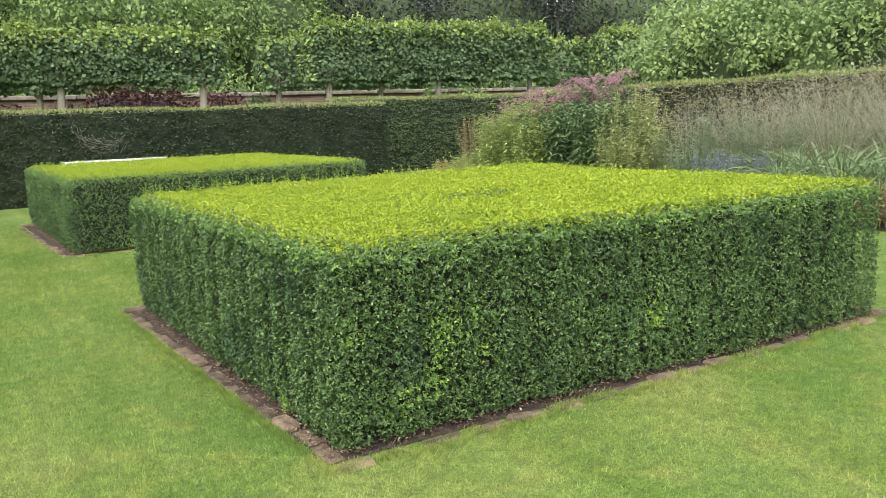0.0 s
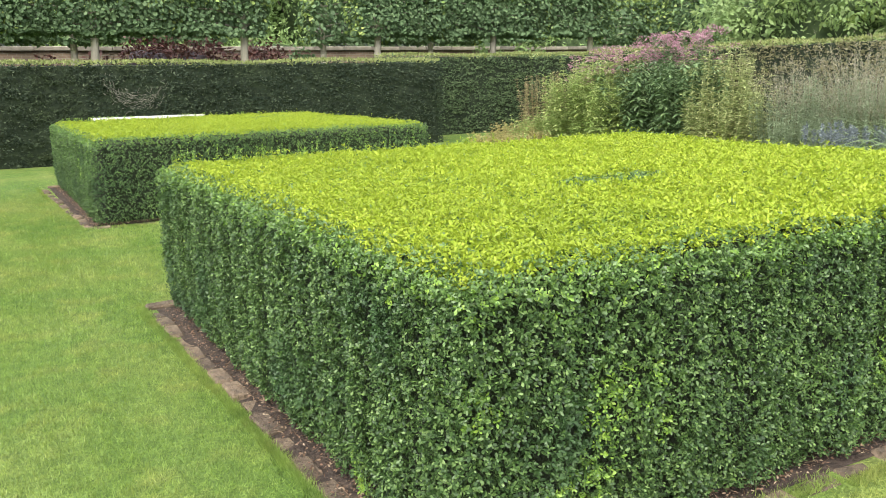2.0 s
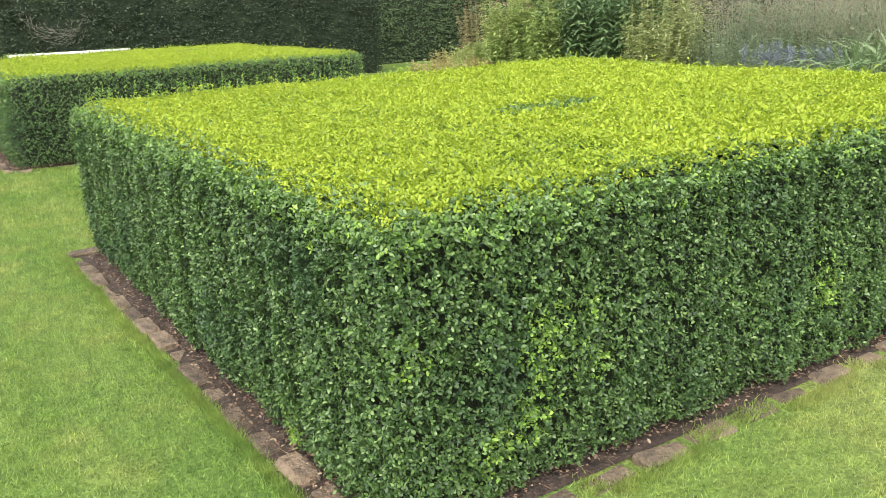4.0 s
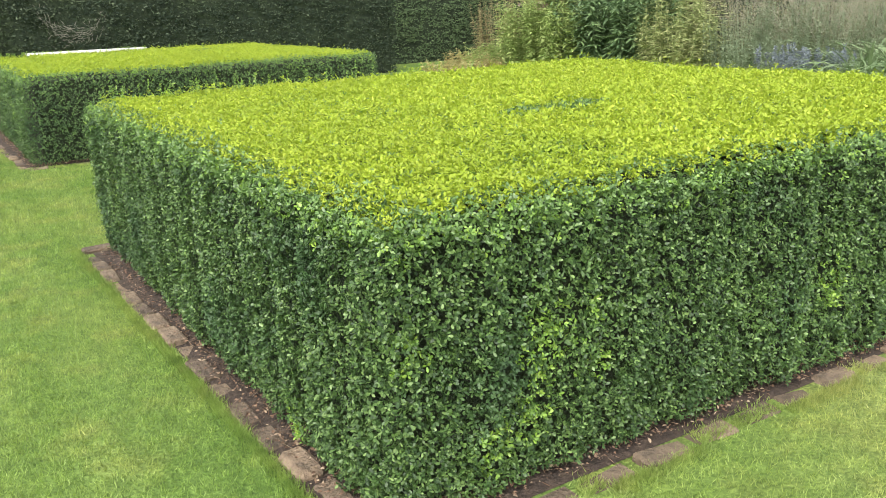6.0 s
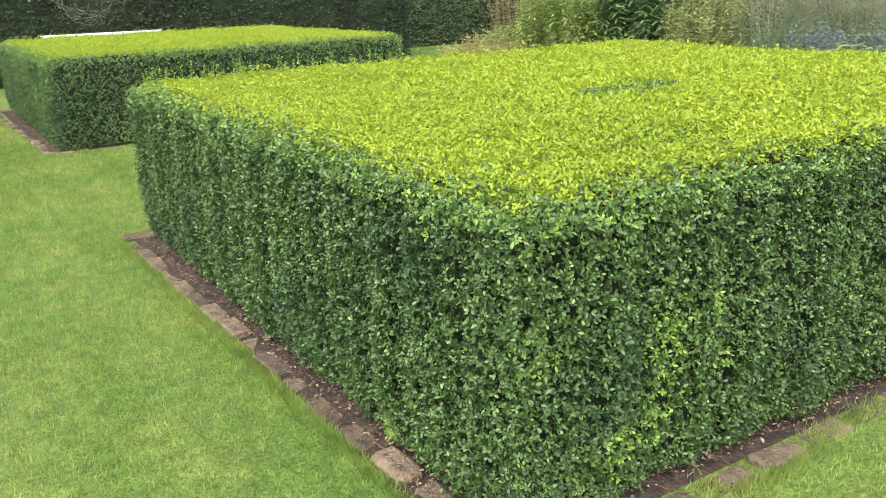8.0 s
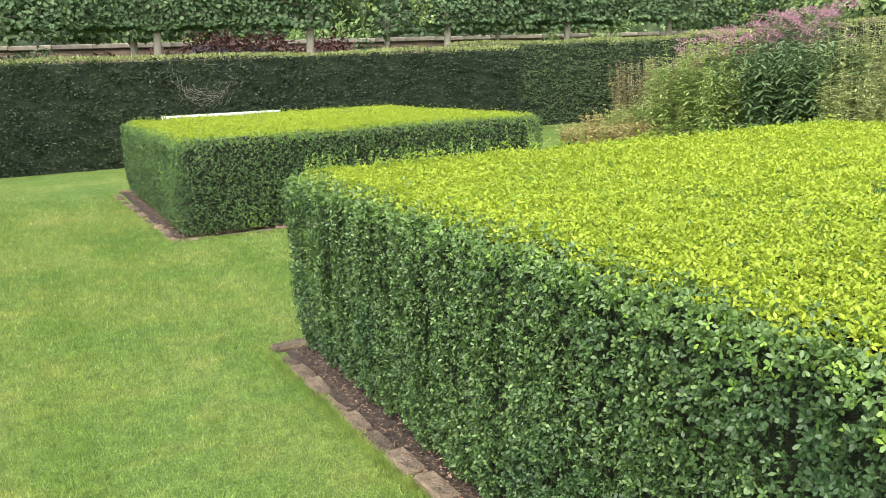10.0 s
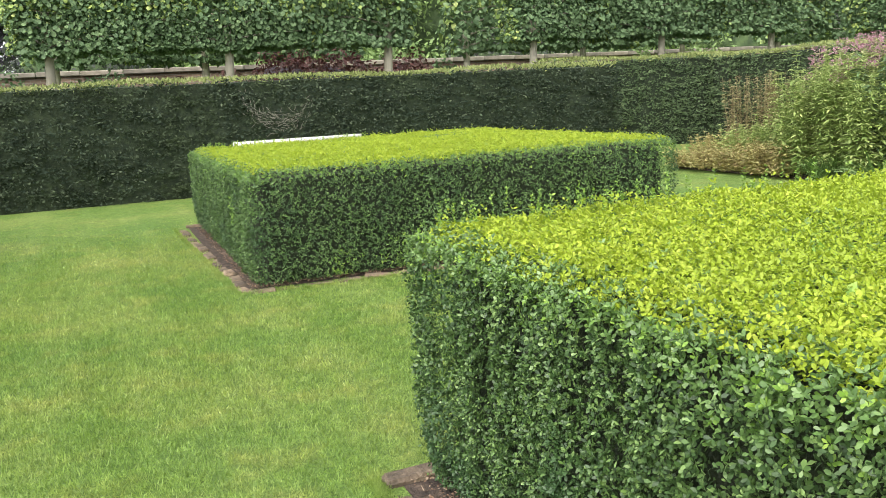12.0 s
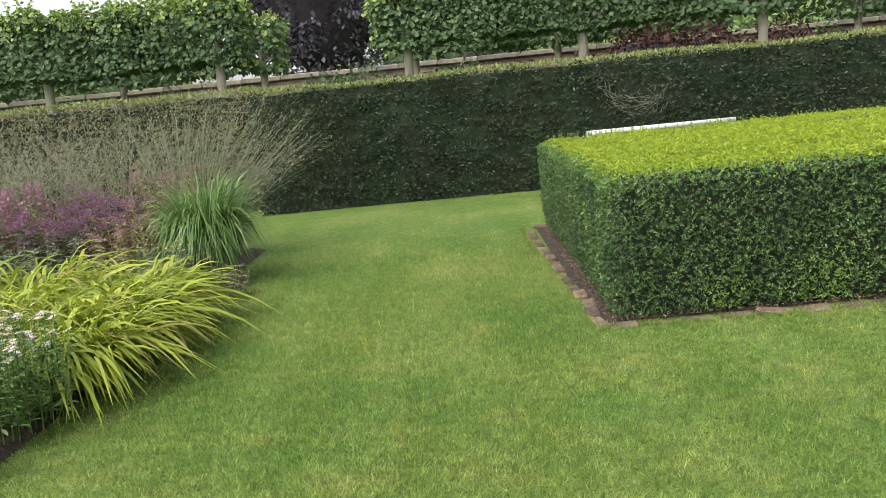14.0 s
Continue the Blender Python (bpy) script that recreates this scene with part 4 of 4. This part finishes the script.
for x, y in [(-2.98, 6.05), (-3.45, 5.95), (-3.35, 6.45)]:
    stem_plant("daisy_clump", "white daisies on leafy green stems", (x, y, 0.03), 60, 0.52, 0.26, 0.07, M_STRAP_GREEN, 3, 0.035, "daisy", M_WHITE, 0.026, group="white daisy clumps")
for x, y in [(-3.15, 5.45), (-3.7, 5.2)]:
    stem_plant("leafy_perennial", "low bright green leafy perennial by the lawn", (x, y, 0.03), 50, 0.4, 0.26, 0.08, M_HERB_GOLD, 3, 0.04)
for x, y, h in [(-3.95, 9.75, 0.74), (-4.45, 9.5, 0.72), (-4.15, 10.2, 0.80)]:
    stem_plant("magenta_flowered_plant", "bushy plant with clustered magenta flower heads", (x, y, 0.03), 42, h, 0.30, 0.10, M_PURPLE_LEAF, 4, 0.06, "dome", M_MAGENTA, 0.05, group="magenta-flowered plants")
for x, y, h in [(-3.5, 9.85, 0.76), (-3.55, 10.4, 0.95), (-3.7, 9.4, 0.62)]:
    stem_plant("pink_flowered_plant", "dusky pink flowering plant with reddish stems", (x, y, 0.03), 44, h, 0.26, 0.09, M_RUSSET, 4, 0.06, "dome", M_PINK, 0.032, group="dusky pink plants")
stem_plant("white_flowered_plant", "low plant with small white flower clusters", (-3.35, 8.85, 0.03), 50, 0.46, 0.34, 0.07, M_HERB_GREY, 4, 0.05, "daisy", M_WHITE, 0.012)
stem_plant("purple_leaved_plant", "low purple-leaved plant at the bed's edge", (-2.78, 8.75, 0.03), 34, 0.24, 0.26, 0.08, M_PURPLE_LEAF, 4, 0.04)
for x, y, h in [(-5.2, 9.3, 0.8), (-5.0, 10.0, 0.85), (-5.8, 8.9, 0.8)]:
    stem_plant("russet_plumed_plant", "tan and russet feathery flower plumes", (x, y, 0.03), 50, h, 0.38, 0.09, M_RUSSET, 4, 0.055, "spike", M_PINK, 0.07, group="russet plumes")
for x, y, h, m in [(-5.0, 8.9, 0.6, M_HERB_GREY), (-4.4, 8.8, 0.55, M_HERB_GREY), (-6.1, 10.0, 1.15, M_HERB_DARK), (-5.4, 10.5, 0.95, M_HERB_GREY), (-6.5, 9.2, 1.0, M_HERB_DARK)]:
    stem_plant("leafy_perennial", "bushy green perennial among the grasses", (x, y, 0.03), 50, h, 0.4, 0.10, m, 4, 0.06, group="leafy perennials")
airy_grass("airy tall grass with fanning straw-coloured stems", (-3.55, 10.75, 0.03), 560, 2.0, 0.0, 4, fan=(0.68, 1.5))
for x, y, n, h in [(-4.3, 10.8, 240, 1.8), (-5.0, 10.7, 240, 1.75), (-5.8, 10.8, 220, 1.75), (-6.5, 10.6, 200, 1.75)]:
    airy_grass("airy tall grass with a haze of seed heads", (x, y, 0.03), n, h, None, 8, fan=(0.85, 1.5))

# the border behind the first hedge
for x, y, h in [(7.95, 11.85, 0.30), (7.85, 11.2, 0.34), (7.85, 10.55, 0.40), (7.85, 9.95, 0.45), (8.5, 11.9, 0.5), (8.4, 11.2, 0.6), (8.5, 10.5, 0.8)]:
    stem_plant("russet_plant", "low russet and yellow-brown foliage at the bed's edge", (x, y, 0.03), 76, h, 0.40, 0.085, M_TAN_LEAF if h < 0.55 else M_HERB_LIME, 4, 0.05, group="russet edging plants", slim=0.5, first=0.02)
for x, y in [(9.0, 11.8), (9.3, 11.2)]:
    stem_plant("russet_stemmed_plant", "tall sparse plant with dry russet stems", (x, y, 0.03), 42, 1.35, 0.40, 0.085, M_RUSSET, 4, 0.045, group="russet-stemmed plants", droop=0.45)
for x, y, h in [(7.95, 9.55, 1.35), (8.05, 9.0, 1.5), (8.5, 9.6, 1.65), (8.0, 8.5, 1.2)]:
    stem_plant("yellow_green_perennial", "tall yellow-green perennial with narrow drooping leaves", (x, y, 0.03), 54, h, 0.32, 0.125, M_HERB_LIME, 5, 0.055, group="yellow-green perennials", droop=0.5)
for x, y in [(8.2, 8.35), (8.25, 7.8), (8.3, 7.25), (8.8, 8.3), (8.75, 7.7)]:
    stem_plant("dark_leaved_perennial", "tall perennial with whorled dark green leaves", (x, y, 0.03), 34, 1.5, 0.36, 0.19, M_HERB_DARK, 5, 0.075, group="dark-leaved perennials", droop=0.65)
for x, y, h in [(8.35, 9.3, 1.62), (8.7, 8.9, 1.78), (8.95, 8.4, 1.86), (9.1, 8.0, 1.92), (9.3, 8.9, 1.9), (9.6, 8.4, 1.95)]:
    stem_plant("pink_domed_perennial", "very tall perennial with dusky pink domed flower heads", (x, y, 0.03), 30, h, 0.34, 0.16, M_HERB_GOLD if x < 8.9 else M_HERB_DARK, 4, 0.10, "dome", M_PINK, 0.085, group="pink domed perennials")
for x, y, h in [(8.2, 6.75, 1.2), (8.65, 6.9, 1.6), (8.2, 6.5, 0.95), (9.1, 7.3, 1.75), (8.7, 6.5, 1.2)]:
    stem_plant("straw_yellow_perennial", "tall straw-yellow perennial with thin pale stems", (x, y, 0.03), 44, h, 0.34, 0.12, M_HERB_GOLD, 4, 0.07, group="straw-yellow perennials", droop=0.4)
for x, y in [(7.8, 9.1), (7.8, 8.2), (7.85, 7.3)]:
    strap_plant("grass_tuft", "low arching green grass at the front of the bed", (x, y, 0.03), 240, 0.6, 0.011, (0.7, 1.5), 0.8, M_STRAP_GREEN, 0.18, group="low grass tufts")
for x, y, h in [(8.7, 5.8, 1.05), (8.4, 5.2, 0.85), (9.3, 5.6, 1.3), (9.2, 4.7, 1.25)]:
    stem_plant("grey_green_perennial", "bushy feathery grey-green perennial in the border", (x, y, 0.03), 64, h, 0.44, 0.07, M_HERB_GREY, 4, 0.06, group="grey-green perennials")
for x, y in [(8.15, 4.65), (8.1, 4.2)]:
    stem_plant("silver_blue_plant", "silvery blue spiky flowering plant", (x, y, 0.03), 34, 0.62, 0.24, 0.06, M_HERB_GREY, 3, 0.05, "spike", M_BLUE, 0.05, group="silver-blue plants")
for x, y in [(8.35, 3.7), (8.4, 3.1), (8.9, 3.4), (8.6, 2.5)]:
    strap_plant("strap_leaved_plant", "pale green clump of arching sword-shaped leaves", (x, y, 0.03), 270, 1.6, 0.018, (1.15, 1.54), 1.1, M_STRAP_PALE, 0.3, group="pale sword-leaved clumps")
for x, y, m in [(7.95, 2.0, M_RUSSET), (8.0, 1.2, M_HERB_GOLD), (8.2, 0.3, M_HERB_GREY), (7.95, 2.7, M_RUSSET)]:
    stem_plant("low_border_plant", "low bushy tan and green plant at the bed's edge", (x, y, 0.03), 70, 0.5, 0.36, 0.08, m, 4, 0.05, group="low border plants")
for x, y, n, h in [(9.7, 6.6, 260, 1.75), (10.3, 5.9, 260, 1.95), (9.7, 5.1, 260, 1.9), (10.4, 4.5, 280, 2.1), (9.7, 3.9, 260, 2.0), (10.5, 3.2, 280, 2.25), (9.7, 2.6, 240, 2.0), (10.4, 1.8, 240, 2.2), (9.7, 1.2, 220, 2.0), (11.2, 5.2, 220, 2.1), (11.2, 3.8, 220, 2.3), (11.2, 2.4, 220, 2.3)]:
    airy_grass("airy tall grass with a brownish haze of seed heads", (x, y, 0.03), n, h, None, 8, fan=(0.78, 1.5))


# ---- grass blades and litter ----
def scatter(n, x0, x1, y0, y1):
    return np.stack([rng.uniform(x0, x1, n), rng.uniform(y0, y1, n), np.zeros(n)], 1)


def outside(P, *rects):
    ok = np.ones(len(P), bool)
    for x0, x1, y0, y1 in rects:
        ok &= ~((P[:, 0] > x0) & (P[:, 0] < x1) & (P[:, 1] > y0) & (P[:, 1] < y1))
    return P[ok]


def lawn_blades():
    t = rng.random(470000)
    k = rng.random(470000)
    ends = [((-1.3, -1.0), (-1.0, 4.0), 0.40), ((0.5, -1.0), (3.5, -0.9), 0.58), ((0.3, 5.3), (3.5, 5.4), 0.72), ((-1.5, 4.0), (-1.1, 9.5), 1.0)]
    P = np.zeros((len(t), 3))
    last = 0.0
    for (ax, ay), (bx, by), upto in ends:
        w = (k >= last) & (k < upto)
        P[w, 0], P[w, 1] = ax + (bx - ax) * t[w], ay + (by - ay) * t[w]
        last = upto
    P[:, :2] += rng.normal(0, 1.15, (len(t), 2))
    P = outside(P, (A_BRICK[0] + 0.02, A_BRICK[1] - 0.02, A_BRICK[2] + 0.02, A_BRICK[3] - 0.02), (B_BRICK[0] + 0.02, B_BRICK[1] - 0.02, B_BRICK[2] + 0.02, B_BRICK[3] - 0.02), LEFT_BED)
    rim = []
    for (x0, x1, y0, y1), (xa, xb), (ya, yb) in ((A_BRICK, A_WEST, A_SOUTH), (B_BRICK, B_WEST, B_SOUTH)):
        k = rng.random(11000 if y0 < 1 else 3500)
        rim.append(np.stack([xa + (xb - xa) * k - 0.062 + rng.normal(0, 0.016, len(k)), y0 + (y1 - y0) * k, 0 * k], 1))
        k = rng.random(13000 if y0 < 1 else 7000)
        rim.append(np.stack([x0 + (x1 - x0) * k, ya + (yb - ya) * k - 0.045 + np.abs(rng.normal(0, 0.03, len(k))) * np.where(np.sin(k * 41) + np.sin(k * 23) > 0, 1.2, -1), 0 * k], 1))
    n0 = len(P)
    P = np.concatenate([P, *rim])
    L = rng.uniform(0.010, 0.028, len(P))
    L[n0:] = rng.uniform(0.015, 0.04, len(P) - n0)
    D = rng.normal(size=P.shape) * [0.42, 0.42, 0.1] + [0, 0, 0.8]
    far = (1 + 0.7 * np.clip((P[:, 1] - 3.0) / 2.0, 0, 1))[:, None]
    far[n0:] = 1
    D = unit(D) * L[:, None] * (0.6 + 0.4 * far)
    S = unit(np.cross(D, rng.normal(size=P.shape))) * 0.0017 * far
    V = np.stack([P - S, P + S, P + D], 1).reshape(-1, 3)
    g = piece("lawn_grass", (V, np.arange(len(V)).reshape(-1, 3)), M_BLADE, label="short mown green grass blades")
    tagged(g, category="grass", kind="stuff")


lawn_blades()


def litter(rect, count):
    x0, x1, y0, y1 = rect
    P = np.concatenate([scatter(count, x0 + 0.09, x0 + 0.30, y0 + 0.1, y1 - 0.1), scatter(count, x0 + 0.1, x1 - 0.1, y0 + 0.09, y0 + 0.24)])
    P[:, 2] = 0.022 + rng.random(len(P)) * 0.012
    D = rng.normal(size=P.shape) * [1, 1, 0.25]
    s = rng.uniform(0.006, 0.02, len(P))
    stick = rng.random(len(P)) < 0.2
    w = np.where(stick, 0.003, s * 0.55)
    s = np.where(stick, s * 2.5, s)
    tagged(piece("leaf_litter", blades(P, D, rng.normal(size=P.shape) * 0.4 + [0, 0, 1], s, w, 0.25, True), M_LITTER, label="dry fallen leaves and twigs on the soil"), category="leaf litter", kind="stuff")


litter(A_BRICK, 2200)
litter(B_BRICK, 2400)


# ---- brick edging ----
def edging(name, rect, west, south, label, sunk=0.0):
    x0, x1, y0, y1 = rect
    e = thing(name, label, "edging", (x0, y0, 0))
    variants = [brick_mesh("brick", 0.214 - 0.007 * k, 0.082 + 0.006 * k, 0.075, M_BRICK, 0.008 + 0.004 * k) for k in range(4)]
    r = random.Random(3)
    for horizontal, (ca, cb), a, b, low in ((True, south, x0 + 0.05, x1, sunk), (True, (y1 - 0.05, y1 - 0.05), x0, x1, 0.0), (False, west, y0 + 0.07, y1 - 0.11, 0.0), (False, (x1 - 0.05, x1 - 0.05), y0 + 0.11, y1 - 0.11, 0.0)):
        count = int((b - a) / 0.224)
        pitch = (b - a) / count
        drift = 0.0
        for i in range(count):
            along, across = a + (i + 0.5) * pitch, ca + (cb - ca) * (i + 0.5) / count
            drift = 0.6 * drift + r.gauss(0, 0.005)
            p = (along, across + drift) if horizontal else (across + drift, along)
            o = new("brick", variants[r.randrange(4)])
            o.parent = e
            buried = r.choice((0, 0, 0, 0.003, 0.007, 0.014))
            o.matrix_basis = pose(p[0] - x0 + r.gauss(0, 0.003), p[1] - y0 + r.gauss(0, 0.003), -0.014 - low - buried + r.gauss(0, 0.005), r.gauss(0, 2.2), r.gauss(0, 2.2), (0 if horizontal else 90) + math.degrees(math.atan2(cb - ca, b - a)) * (1 if horizontal else -1) + r.gauss(0, 2.2))


edging("brick_edging", A_BRICK, A_WEST, A_SOUTH, "worn reddish brick edging laid flush round the hedge", 0.006)
edging("brick_edging", B_BRICK, B_WEST, B_SOUTH, "worn reddish brick edging laid flush round the hedge", 0.0)
